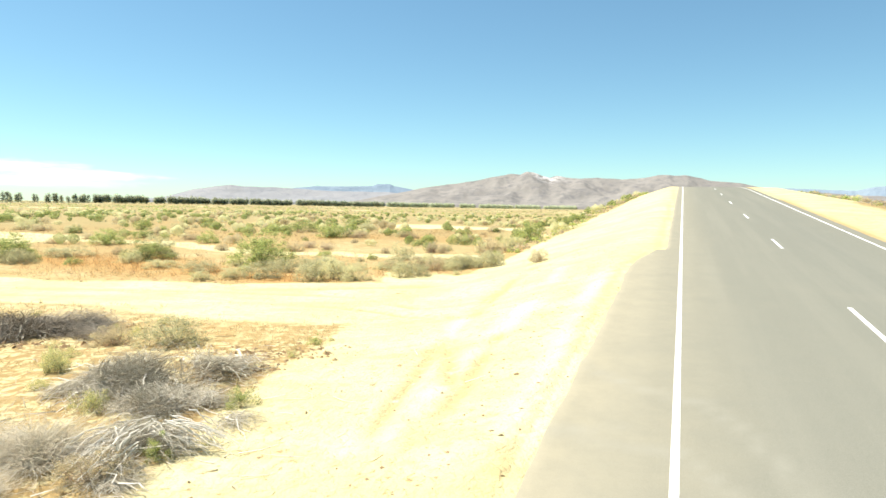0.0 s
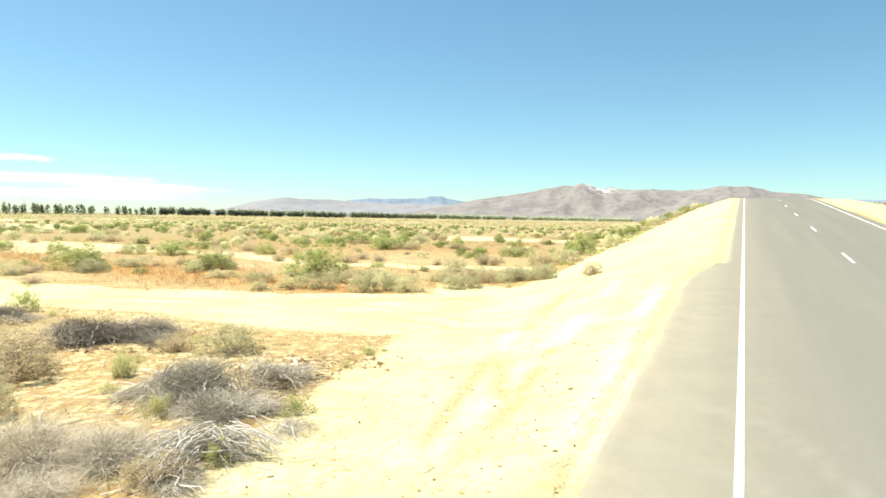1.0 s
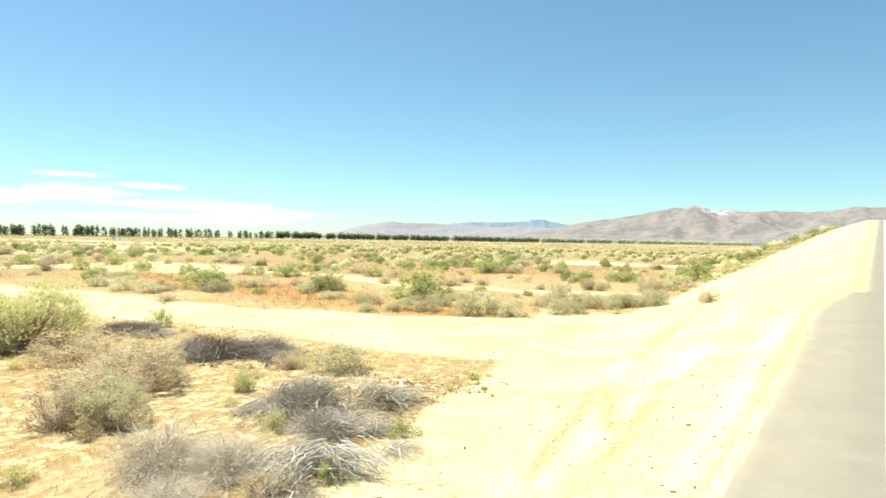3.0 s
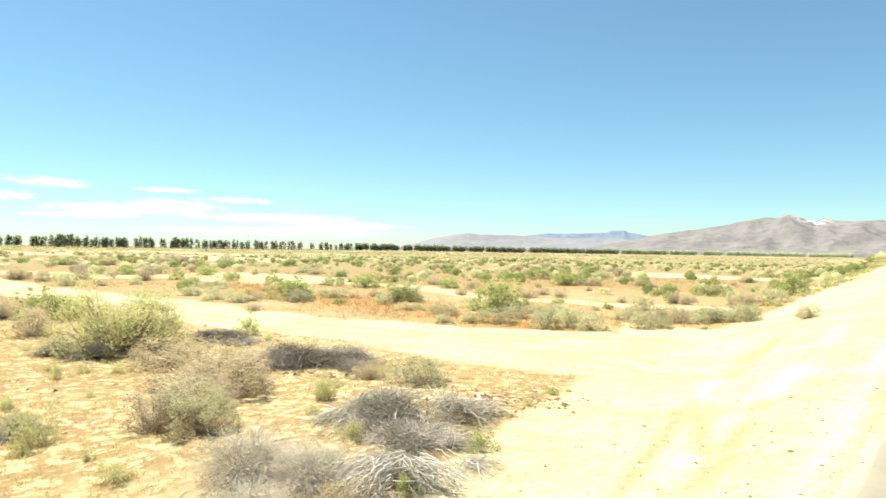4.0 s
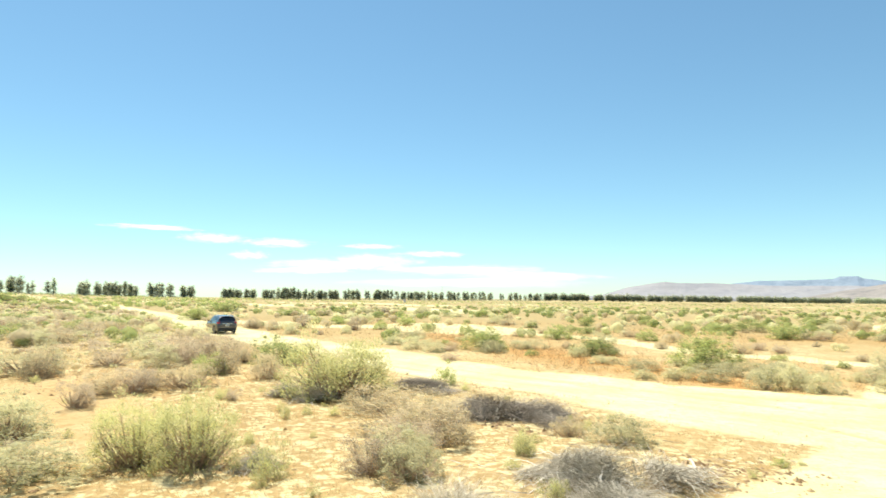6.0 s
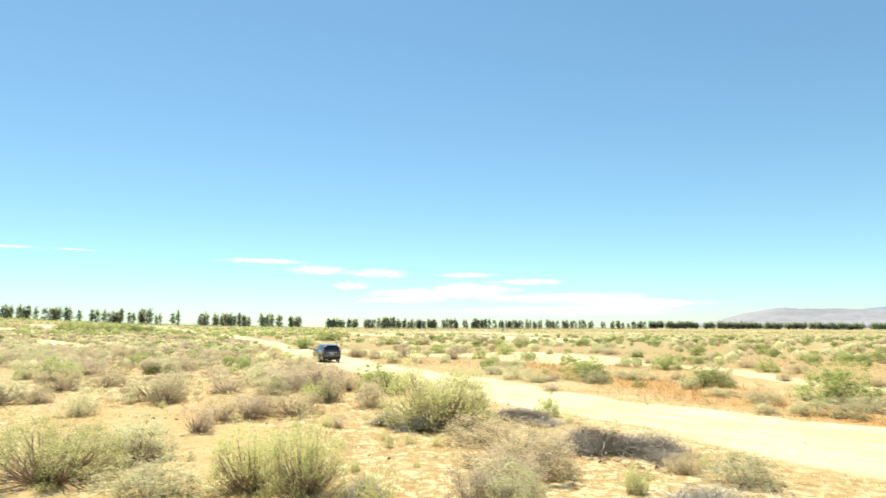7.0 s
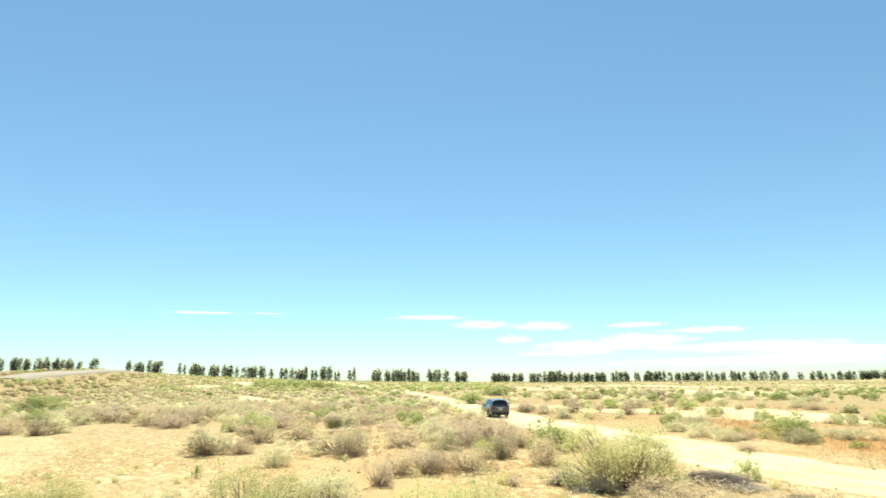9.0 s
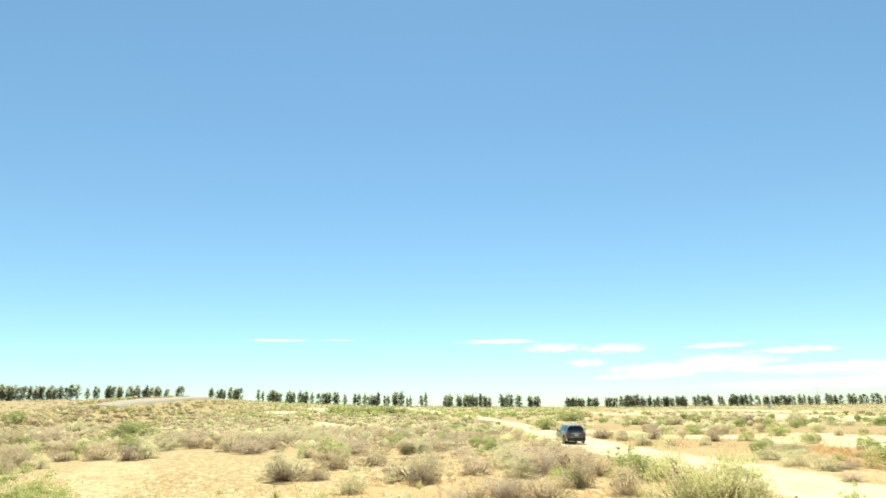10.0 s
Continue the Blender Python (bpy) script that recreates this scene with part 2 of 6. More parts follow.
def road_height(s):
    """Level behind the camera, a climb of 7 per cent, then a rounded crest."""
    s = np.asarray(s, float)
    g = 0.0713
    low = np.where(s < -10, -0.356, 0.0)
    foot = np.where((s >= -10) & (s < 0), g * s + g * s * s / 20, low)
    z = np.where(s > 0, g * s, foot)
    d = np.clip(s - 78, 0, 60)
    z = np.where(s > 78, g * 78 + g * d - 0.001 * d * d, z)
    return np.where(s > 138, np.maximum(z - (s - 138) * 0.0487, 0.1), z)


TRACK = [(3, 19.5), (-4, 21.5), (-9.5, 22.3), (-17, 22.7), (-26, 25.2), (-36, 27.2), (-46, 29.4), (-57, 33.0), (-68, 36.6), (-90, 44.5), (-108, 50), (-150, 60), (-240, 66)]


def track_distance(x, y, line=TRACK):
    best = np.full(np.shape(x), 1e9)
    for (ax, ay), (bx, by) in zip(line, line[1:]):
        dx, dy = bx - ax, by - ay
        t = np.clip(((x - ax) * dx + (y - ay) * dy) / (dx * dx + dy * dy), 0, 1)
        best = np.minimum(best, np.hypot(x - ax - t * dx, y - ay - t * dy))
    return best


MOUND_A, MOUND_B = (-158.0, -28.0), (-206.0, -4.0)  # crest of the far embankment


def mound_height(x, y):
    dx, dy = MOUND_B[0] - MOUND_A[0], MOUND_B[1] - MOUND_A[1]
    t = ((x - MOUND_A[0]) * dx + (y - MOUND_A[1]) * dy) / (dx * dx + dy * dy)
    away = np.hypot(x - MOUND_A[0] - np.clip(t, -0.4, 1.3) * dx, y - MOUND_A[1] - np.clip(t, -0.4, 1.3) * dy)
    top = 3.9 * smooth(-0.9, 0.3, t) * (1 - smooth(0.8, 1.2, t))
    return top * (1 - smooth(4.5, 16, away))


def ground_height(x, y):
    x, y = np.asarray(x, float), np.asarray(y, float)
    s, u = road_coords(x, y)
    zr = road_height(s)
    left = np.clip((-u - 1.8) / (4.2 + 0.16 * np.clip(s, 0, 140)), 0, 1)
    right = np.clip((u - 11.5) / 40, 0, 1)
    share = np.where(u < 0, (1 - left) ** 1.6 * (1 + 0.6 * left), (1 - right) ** 1.3)
    near_road = np.exp(-((np.clip(np.abs(s) - 230, 0, None)) / 60) ** 2)
    z = zr * np.clip(share, 0, 1) * near_road
    r = np.hypot(x, y)
    off = smooth(0.0, 3.0, -u - 1.6) + smooth(0.0, 3.0, u - 8.5)
    lump = (fractal(x, y, 7.0, 4, 3) - 0.5) * 0.34 + (fractal(x, y, 60.0, 3, 9) - 0.5) * 0.9 * smooth(30, 120, r)
    fine_lump = (fractal(x, y, 0.9, 3, 5) - 0.5) * 0.13
    track = 1 - smooth(1.6, 3.4, track_distance(x, y))
    sand = sand_share(x, y)
    z = z + np.clip(off, 0, 1) * (lump * (1 - 0.8 * np.maximum(track, sand)) + fine_lump * (1 - 0.75 * np.maximum(track, sand)))
    z = z - 0.10 * track * (1 - smooth(60, 120, r))
    # a hump under the dead brush beside the sand
    z = z + 0.28 * np.exp(-(((x + 5.6) / 3.0) ** 2 + ((y - 10.5) / 4.0) ** 2))
    # the far left rises towards the trees
    z = z + np.interp(y, (-90, -50, 0, 25, 75, 125, 190, 260), (9.0, 9.0, 8.0, 6.3, 3.8, 2.4, 1.4, 0.0)) * smooth(105, 325, -x) + mound_height(x, y)
    # the plain falls away gently beyond the windbreak
    z = z - 0.0035 * np.clip(r - 180, 0, 420) - 0.0047 * np.clip(r - 600, 0, None)
    # wheel ruts on the sand
    ridge_u = np.interp(s, (-200, 21, 25.2, 300), (-2.2, -2.2, -1.2, -1.2)) + 0.3 * (fractal(x, y, 2.2, 2, 19) - 0.5)
    z = z + 0.045 * np.exp(-((u - ridge_u) / 0.40) ** 2)
    return z - 0.06 * rut_share(x, y)


def bank_foot(s):
    """How far from the road the bare sand of the bank reaches."""
    return np.interp(s, (0, 28, 45, 65, 90, 130), (9.0, 9.6, 9.0, 7.6, 5.6, 4.5))


def sand_share(x, y):
    """1 on the bare sand between the road, the scrub and the track."""
    s, u = road_coords(x, y)
    foot = bank_foot(s) + 2.0 * (fractal(x, y, 9.0, 2, 21) - 0.5)
    bank = (1 - smooth(-0.8, 0.8, -u - foot)) * smooth(24, 29, s) * smooth(0, 0.5, -u)
    inner = smooth(-0.6, 0.6, x + 2.7 + 0.10 * np.clip(14 - y, 0, 8) + 1.1 * (fractal(x, y, 3.0, 3, 31) - 0.5)) * (1 - smooth(25.5, 29, s)) * smooth(0, 0.5, -u)
    behind = smooth(-2, 2, -s) * smooth(0, 0.5, -u) * (1 - smooth(4, 7, -u))
    far_side = 0.6 * smooth(8.0, 8.4, u) * (1 - smooth(13, 17, u))
    trk = 1 - smooth(2.2, 3.3, track_distance(x, y) + 1.2 * (fractal(x, y, 4.0, 2, 13) - 0.5))
    mouth = (1 - smooth(3.5, 5.5, np.hypot((x + 3) / 2.0, y - 21.5)))
    return np.clip(np.maximum.reduce([bank, inner, behind, far_side, trk, mouth]), 0, 1)


RUTS = ([(-0.2, 17.1), (0.1, 13.9), (0.2, 10.1)], [(-9, 21.7), (-5.4, 20.7), (-3.4, 20.2), (-1.7, 19.4), (-0.2, 16.8)], [(5.0, 27.7), (2.7, 22.6), (1.5, 18.8), (0.3, 13.2)],
        [(-8, 23.2), (-3.8, 22.6), (-1.4, 20.9), (-0.1, 19.3), (0.4, 15.4)], [(2.0, 21.1), (0.8, 17.3)], [(1.3, 13.1), (0.2, 9.1), (-0.5, 7.2)], [(0, 13.1), (-0.7, 9.5), (-1.1, 7.1)],
        [(-8, 21.7), (-17, 21.8), (-30, 23.8)], [(-8, 23.3), (-17, 23.4), (-30, 25.4)], [(6.8, 29), (3.5, 26.2), (-2, 24.6), (-8, 24.0)])


def rut_share(x, y):
    """Wheel tracks that swing from the road onto the dirt track."""
    out = np.zeros(np.shape(x))
    for line in RUTS:
        d = track_distance(x, y, line)
        out = np.maximum(out, np.exp(-(d / 0.20) ** 2))
    return out * smooth(0.22, 0.62, fractal(x, y, 2.4, 3, 41))


PACKED = ([(-1.3, 6.6), (-0.8, 8.91), (-0.09, 11.92), (0.6, 15.5)], [(-0.9, 6.8), (-0.5, 8.42), (0.08, 10.2), (1.2, 13.5)], [(0.51, 11.23), (1.47, 13.71), (3.2, 19), (4.6, 23)],
          [(0.6, 6.0), (0.92, 7.28), (2.08, 10.38), (3.6, 15.0), (5.24, 19.66)])


def packed_share(x, y):
    """Smooth pale bands where wheels have pressed the sand."""
    out = np.zeros(np.shape(x))
    for line in PACKED:
        out = np.maximum(out, np.exp(-(track_distance(x, y, line) / 0.34) ** 2))
    return out * smooth(0.25, 0.75, fractal(x, y, 1.6, 3, 43))


WASH = [(-44, 56.5), (-37, 54), (-32.5, 52), (-25, 48), (-20, 46), (-16, 43), (-13, 41.3), (-7, 40.6), (-2, 39.4), (3, 40)]
RUST = [(-46, 50), (-36, 42), (-26.9, 35.2), (-21.8, 34.3), (-17.5, 32.2), (-12.9, 29.3), (-7, 27.2)]


def rust_share(x, y):
    """The belt of rust-coloured grass beyond the dirt track."""
    return np.exp(-(track_distance(x, y, RUST) / (2.2 + 2.4 * fractal(x, y, 9.0, 2, 57))) ** 2)


def pale_share(x, y):
    """Bare pale pans and the sandy wash on the plain."""
    pale = smooth(0.66, 0.72, fractal(x, y * 2.6, 46.0, 3, 61)) * smooth(33, 45, y) * smooth(40, 60, np.hypot(x, y))
    pale = np.maximum(pale, 1 - smooth(0.8, 1.9, track_distance(x, y, WASH) + 1.1 * (fractal(x, y, 5.0, 2, 63) - 0.5)))
    for bx, by, wx, wy in ((-75, 92, 9, 3.0), (-112, 42.5, 15, 2.0), (-182, 17, 11, 6), (-205, 30, 14, 5), (-118, 20, 22, 3.0), (-74, 72, 8, 1.5)):
        pale = np.maximum(pale, 1 - smooth(0.7, 1.25, np.hypot((x - bx) / wx, (y - by) / wy)))
    return pale


def edge_strip(x, y):
    """Crumbled tan soil along the asphalt."""
    s, u = road_coords(x, y)
    edge = np.interp(s, (-200, 21, 25.2, 300), (-1.58, -1.58, -0.58, -0.58)) - 0.1
    d = edge - u
    near = np.where(d > 0, 1 - smooth(0.12, 0.42, d + 0.3 * (fractal(x, y, 0.8, 3, 17) - 0.5)), 0)
    far = np.where(u > 8.0, 1 - smooth(8.3, 8.9, u), 0)
    return np.maximum(near, far) * 0.55


def build_ground():
    az = np.concatenate([np.linspace(-48, 118, 500, endpoint=False), np.linspace(118, 312, 70, endpoint=False)])
    az = np.radians(az)
    rad = np.concatenate([np.geomspace(1.2, 4.4, 18), np.geomspace(4.5, 40, 205), np.geomspace(40.6, 4700, 110)])
    A, R = np.meshgrid(az, rad)
    x, y = (-np.sin(A) * R).ravel(), (np.cos(A) * R).ravel()
    z = ground_height(x, y)
    s, u = road_coords(x, y)
    edge = np.interp(s, (-200, 21, 25.2, 300), (-1.58, -1.58, -0.58, -0.58))
    z = np.where((s < 190) & (s > -150), z - 0.06 * smooth(0.05, 0.5, u - edge) * smooth(0.05, 0.4, 8.05 - u), z)
    nA, nR = len(az), len(rad)
    verts = np.column_stack([x, y, z])
    i, j = np.meshgrid(np.arange(nR - 1), np.arange(nA), indexing="ij")
    k = (j + 1) % nA
    quads = np.stack([i * nA + j, (i + 1) * nA + j, (i + 1) * nA + k, i * nA + k], -1).reshape(-1, 4)
    verts = np.vstack([verts, [[0, 0, float(ground_height(0, 0)) - 0.05]]])
    faces = quads.tolist() + [[len(verts) - 1, q, (q + 1) % nA] for q in range(nA)]
    me = mesh_from("ground", verts, faces, GROUND, smooth=True)
    x, y = verts[:, 0], verts[:, 1]
    weed = smooth(0.42, 0.6, fractal(x, y, 16.0, 3, 51)) * smooth(24, 30, y + 0.10 * x) * (1 - smooth(75, 140, np.hypot(x, y)))
    weed = np.maximum(weed * 0.5, rust_share(x, y))
    for bx, by, wx, wy in ((-6, 60, 13, 6), (-21, 61.5, 7, 3), (-3, 78, 14, 5), (-36, 86, 9, 4), (-46, 47, 12, 3)):
        weed = np.maximum(weed, 0.9 * (1 - smooth(0.55, 1.2, np.hypot((x - bx) / wx, (y - by) / wy) + 0.5 * (fractal(x, y, 6.0, 2, 65) - 0.5))))
    pale = pale_share(x, y)
    bare = 1 - smooth(0.65, 1.25, np.hypot((x + 42) / 19, (y + 3) / 8.5))
    crust = np.maximum(bare, 0.9 * smooth(0.36, 0.54, fractal(x, y, 6.0, 3, 71)) * (1 - smooth(16, 24, y)) * (1 - smooth(40, 60, -x)))
    far_off = smooth(24, 80, np.hypot(x, y))
    grass = np.maximum(0.85 * far_off + 0.15 * smooth(180, 400, np.hypot(x, y)), 0.9 * smooth(0.05, 1.0, mound_height(x, y)))
    u_ = road_coords(x, y)[1]
    weed = np.maximum(weed, 0.5 * smooth(8.2, 9.5, u_) * (1 - smooth(40, 60, u_)) * (1 - smooth(200, 260, y)))
    weed = np.maximum(weed, 0.45 * np.exp(-((x + 5) / 2.6) ** 2 - ((y - 16.2) / 1.8) ** 2))
    pan = 0.43 * (1 - smooth(0.6, 1.3, np.hypot((x + 41) / 15, (y + 5.5 - 0.12 * (x + 41)) / 3.0)))
    data = {"grass": grass, "sand": np.maximum.reduce([sand_share(x, y), 0.9 * pale, pan]), "weed": weed, "crust": crust, "rut": np.maximum(np.clip(rut_share(x, y), 0, 1), edge_strip(x, y)),
            "packed": packed_share(x, y) * 0.62,
            "mottle": np.exp(-((u_ + 5.2) / 3.0) ** 2) * (1 - smooth(26, 34, y)) + 0.6 * np.exp(-((u_ + 2.7) / 0.7) ** 2) * (1 - smooth(24, 40, y)) + 0.5 * np.exp(-((x + 4) / 6) ** 2 - ((y - 21) / 5) ** 2)}
    for name, v in data.items():
        me.attributes.new(name, "FLOAT", "POINT").data.foreach_set("value", np.asarray(v, np.float32))
    return tagged(new("ground", me), "pale sandy desert floor with cracked crust and tyre tracks", "ground", kind="structure")


build_ground()


# dusty tyre marks that swing from the apron onto the lane, in road coordinates
SCUFFS = ([(10.54, -1.59), (9.68, -0.75), (9.17, 0.45), (8.27, 0.94), (7.34, 1.24), (6.98, 1.34)], [(7.98, -0.60), (7.62, -1.56), (7.56, 0.02), (7.00, 0.43), (6.74, 0.59)])


def build_road():
    """Old two-lane asphalt with a widened apron on its near side."""
    ss = np.concatenate([np.arange(-150, -10, 4.0), np.arange(-10, 30, 0.25), np.arange(30, 190.1, 1.0)])
    rows, dust, along, across = [], [], [], []
    for s in ss:
        wob = 0.10 * (float(fractal(np.array(s), np.array(0.3), 1.3, 3, 81)) - 0.5)
        apron = -1.58 if s < 21 else (-1.58 + 0.45 * (s - 21) / 4.2 if s < 25.2 else -0.58)
        ul = apron + wob * 2.0
        ur = 2 * LANE + 0.75 + wob
        us = [ul, ul + 0.10, *np.linspace(ul + 0.25, 4.6, 34), 5.6, 2 * LANE, ur - 0.1, ur]
        zr = float(road_height(s))
        knots = ((ul, ul + 0.10, -0.4, 1.4, LANE, 5.6, 2 * LANE, ur - 0.1, ur), (-0.05, 0.012, 0.015, 0.03, 0.045, 0.03, 0.015, 0.012, -0.05), (0.98, 0.85, 0.52, 0.12, 0.04, 0, 0.08, 0.3, 0.9))
        for u, c, grime in zip(us, np.interp(us, *knots[:2]), np.interp(us, knots[0], knots[2])):
            x, y = road_xy(s, u)
            rows.append((x, y, zr + c))
            along.append(s)
            across.append(u)
            dust.append(grime)
    n = len(us)
    scuff = np.zeros(len(along))
    for line in SCUFFS:
        scuff = np.maximum(scuff, np.exp(-(track_distance(np.array(along), np.array(across), line) / 0.11) ** 2))
    faces = [(i * n + j, i * n + j + 1, (i + 1) * n + j + 1, (i + 1) * n + j) for i in range(len(ss) - 1) for j in range(n - 1)]
    me = mesh_from("road", rows, faces, ASPHALT, smooth=True)
    for key, v in (("dust", dust), ("along", along), ("across", across), ("scuff", scuff.tolist())):
        me.attributes.new(key, "FLOAT", "POINT").data.foreach_set("value", v)
    return tagged(new("road", me), "sun-bleached grey asphalt road with dusty edges", "road", kind="structure")


road = build_road()


def road_stripe(name, s0, s1, u, width, label):
    """A painted line, 6 mm thick, that follows the road."""
    ss = np.arange(s0, s1 + 1e-6, (s1 - s0) / max(2, round((s1 - s0) / 1.0)))
    bm = bmesh.new()
    last = None
    for s in ss:
        ring = []
        for du, dz in ((-width / 2, -0.01), (-width / 2, 0.006), (width / 2, 0.006), (width / 2, -0.01)):
            x, y = road_xy(s, u + du)
            t = np.interp(u + du, (-0.4, 1.4, LANE, 5.6, 2 * LANE), (0.015, 0.03, 0.045, 0.03, 0.015))
            ring.append(bm.verts.new((x, y, float(road_height(s)) + t + dz)))
        if last:
            for k in range(3):
                bm.faces.new((last[k], last[k + 1], ring[k + 1], ring[k]))
        last = ring
    return part(name, bm, PAINT, road, label)


road_stripe("edge_line", -140, 185, LINE_U, 0.10, "worn white edge line")
road_stripe("edge_line", -140, 185, LINE_U + 2 * LANE, 0.10, "worn white edge line")
for k in range(-10, 15):
    road_stripe("lane_dash", 13.3 + 13.3 * k, 16.35 + 13.3 * k, LINE_U + LANE, 0.10, "white dashed lane marking")


def build_far_road():
    """A strip of asphalt over the far embankment."""
    dx, dy = MOUND_B[0] - MOUND_A[0], MOUND_B[1] - MOUND_A[1]
    ln = math.hypot(dx, dy)
    rows = []
    ts = np.linspace(0.02, 1.05, 50)
    for t in ts:
        for v, dz in ((-6.7, -0.3), (-6.5, 0.18), (-3.2, 0.18), (0.5, 0.18), (0.7, -0.3)):
            x, y = MOUND_A[0] + t * dx - dy / ln * v, MOUND_A[1] + t * dy + dx / ln * v
            rows.append((x, y, float(ground_height(x, y)) + dz))
    faces = [(i * 5 + j, i * 5 + j + 1, (i + 1) * 5 + j + 1, (i + 1) * 5 + j) for i in range(len(ts) - 1) for j in range(4)]
    me = mesh_from("far_road", rows, faces, ASPHALT, smooth=True)
    me.attributes.new("dust", "FLOAT", "POINT").data.foreach_set("value", [0.9] * len(rows))
    return tagged(new("far_road", me), "grey road climbing over a distant sandy embankment", "road", kind="structure")


build_far_road()


# ---- mountains and hills on the horizon ----
def ridge(name, material, profile, dist, depth, label, rough=1.0, seed=0):
    """A range whose crest follows (azimuth, elevation) in degrees, with spurs and gullies."""
    pa, pe = [p[0] for p in profile], [p[1] for p in profile]
    az = np.linspace(min(pa), max(pa), 300)
    el = np.interp(az, pa[::-1], pe[::-1])
    el = el + 0.16 * rough * (fractal(az, az * 0 + seed, 1.5, 4, seed) - 0.5) * np.clip(el, 0, 1)
    crest = np.tan(np.radians(np.clip(el, 0.0, None))) * dist + 3.45
    vs = np.linspace(0, 1, 46)
    rows = []
    for v in vs:
        # from the foot (v = 0) over the crest (0.75) and down behind it
        f = np.where(v < 0.75, (v / 0.75) ** 1.35, 1 - (v - 0.75) / 0.25)
        d = dist - depth * (0.75 - v)
        gully = fractal(az * dist / 57.3 / 160, np.full_like(az, v * 4.0), 1.0, 5, seed + 7) - 0.5
        z = crest * f + gully * rough * 0.55 * crest * min(1.0, 4 * f * (1.02 - f)) - 3 * (1 - f)
        a = np.radians(az)
        rows.append(np.column_stack([-np.sin(a) * d, np.cos(a) * d, np.where(np.full_like(az, v) == 0, -40, z)]))
    verts = np.vstack(rows)
    n = len(az)
    i, j = np.meshgrid(np.arange(len(vs) - 1), np.arange(n - 1), indexing="ij")
    quads = np.stack([i * n + j, i * n + j + 1, (i + 1) * n + j + 1, (i + 1) * n + j], -1).reshape(-1, 4)
    me = mesh_from(name, verts, quads, material, smooth=True)
    spot = np.exp(-((np.tile(az, len(vs)) + 9.6) / 1.5) ** 2) * smooth(0.60, 0.70, np.repeat(vs, n))
    me.attributes.new("outcrop", "FLOAT", "POINT").data.foreach_set("value", spot.astype(np.float32))
    return tagged(new(name, me), label, "mountain", kind="structure")


ridge("mountain_range", ROCK_NEAR, [(9, 0.0), (4.2, 1.0), (2, 1.45), (-0.3, 1.87), (-3.5, 2.34), (-6.3, 2.85), (-7.2, 2.85), (-7.7, 3.15), (-8.4, 3.1), (-9.2, 2.75), (-9.9, 2.63),
      (-10.5, 2.85), (-11.3, 2.66), (-13.3, 2.6), (-16.3, 2.57), (-19.2, 2.83), (-21.7, 2.93), (-23.8, 2.49), (-26.4, 2.1), (-29.7, 1.6), (-33.6, 1.3), (-40, 0.9), (-50, 0.6)],
      3600, 900, "bare pinkish-brown mountain range with rocky peaks", 1.0, 3)
ridge("distant_range", ROCK_FAR, [(16, 0.5), (13.8, 1.25), (11.8, 1.47), (8.5, 1.55), (6.6, 1.6), (6.2, 1.80), (5.0, 1.80), (4.6, 1.6), (2.5, 1.3), (0, 0.8)], 4300, 300, "flat-topped mesa in the far distance, tinted blue for haze", 0.5, 5)
ridge("distant_range", ROCK_FAR, [(-27, 1.5), (-29.7, 1.83), (-32.5, 1.65), (-34.2, 1.6), (-35.4, 1.9), (-38, 2.2), (-42, 2.0), (-50, 1.4)], 4300, 300, "far mountains behind the road crest, tinted blue-grey for haze", 0.5, 8)
ridge("hazy_hill", ROCK_HILL, [(26.5, 0.0), (24.7, 0.2), (22.4, 0.92), (20.6, 1.25), (19.2, 1.45), (18.2, 1.3), (15.8, 1.3), (13.8, 1.2), (10, 1.05), (5, 1.0), (1, 0.6)], 3900, 500, "low tan hills on the horizon, colour greyed for haze", 0.7, 11)


# ---- clouds low over the horizon ----
def cloud_material():
    m = Mat("cloud_vapour", 1.0)
    m.t.nodes.remove(m.b)
    sep = m.node("ShaderNodeSeparateXYZ", Vector=m.tc.outputs["Object"])
    x, z = sep.outputs["X"], sep.outputs["Z"]
    r = m.math("SQRT", m.math("ADD", m.math("MULTIPLY", x, x), m.math("MULTIPLY", z, z)))
    oi = m.t.nodes.new("ShaderNodeObjectInfo")
    shift = m.node("ShaderNodeVectorMath")
    shift.operation = "ADD"
    m.t.links.new(m.tc.outputs["Object"], shift.inputs[0])
    m.t.links.new(oi.outputs["Location"], shift.inputs[1])
    n = m.noise(1.5, 6, 0.6, where=shift.outputs["Vector"], stretch=(2.0, 1, 0.9))
    body = m.math("SUBTRACT", m.math("ADD", 1.0, m.math("MULTIPLY", m.math("SUBTRACT", n, 0.5), 1.5)), r)
    alpha = m.ramp(body, 0.04, 0.85, 0.0, 0.92)
    em = m.node("ShaderNodeEmission", Color=(1.0, 0.985, 0.975), Strength=0.80)
    tr = m.node("ShaderNodeBsdfTransparent")
    mx = m.node("ShaderNodeMixShader", Fac=alpha)
    m.t.links.new(tr.outputs[0], mx.inputs[1])
    m.t.links.new(em.outputs[0], mx.inputs[2])
    m.t.links.new(mx.outputs[0], m.t.nodes["Material Output"].inputs["Surface"])
    return m.m


CLOUD = cloud_material()
cloud_mesh = None


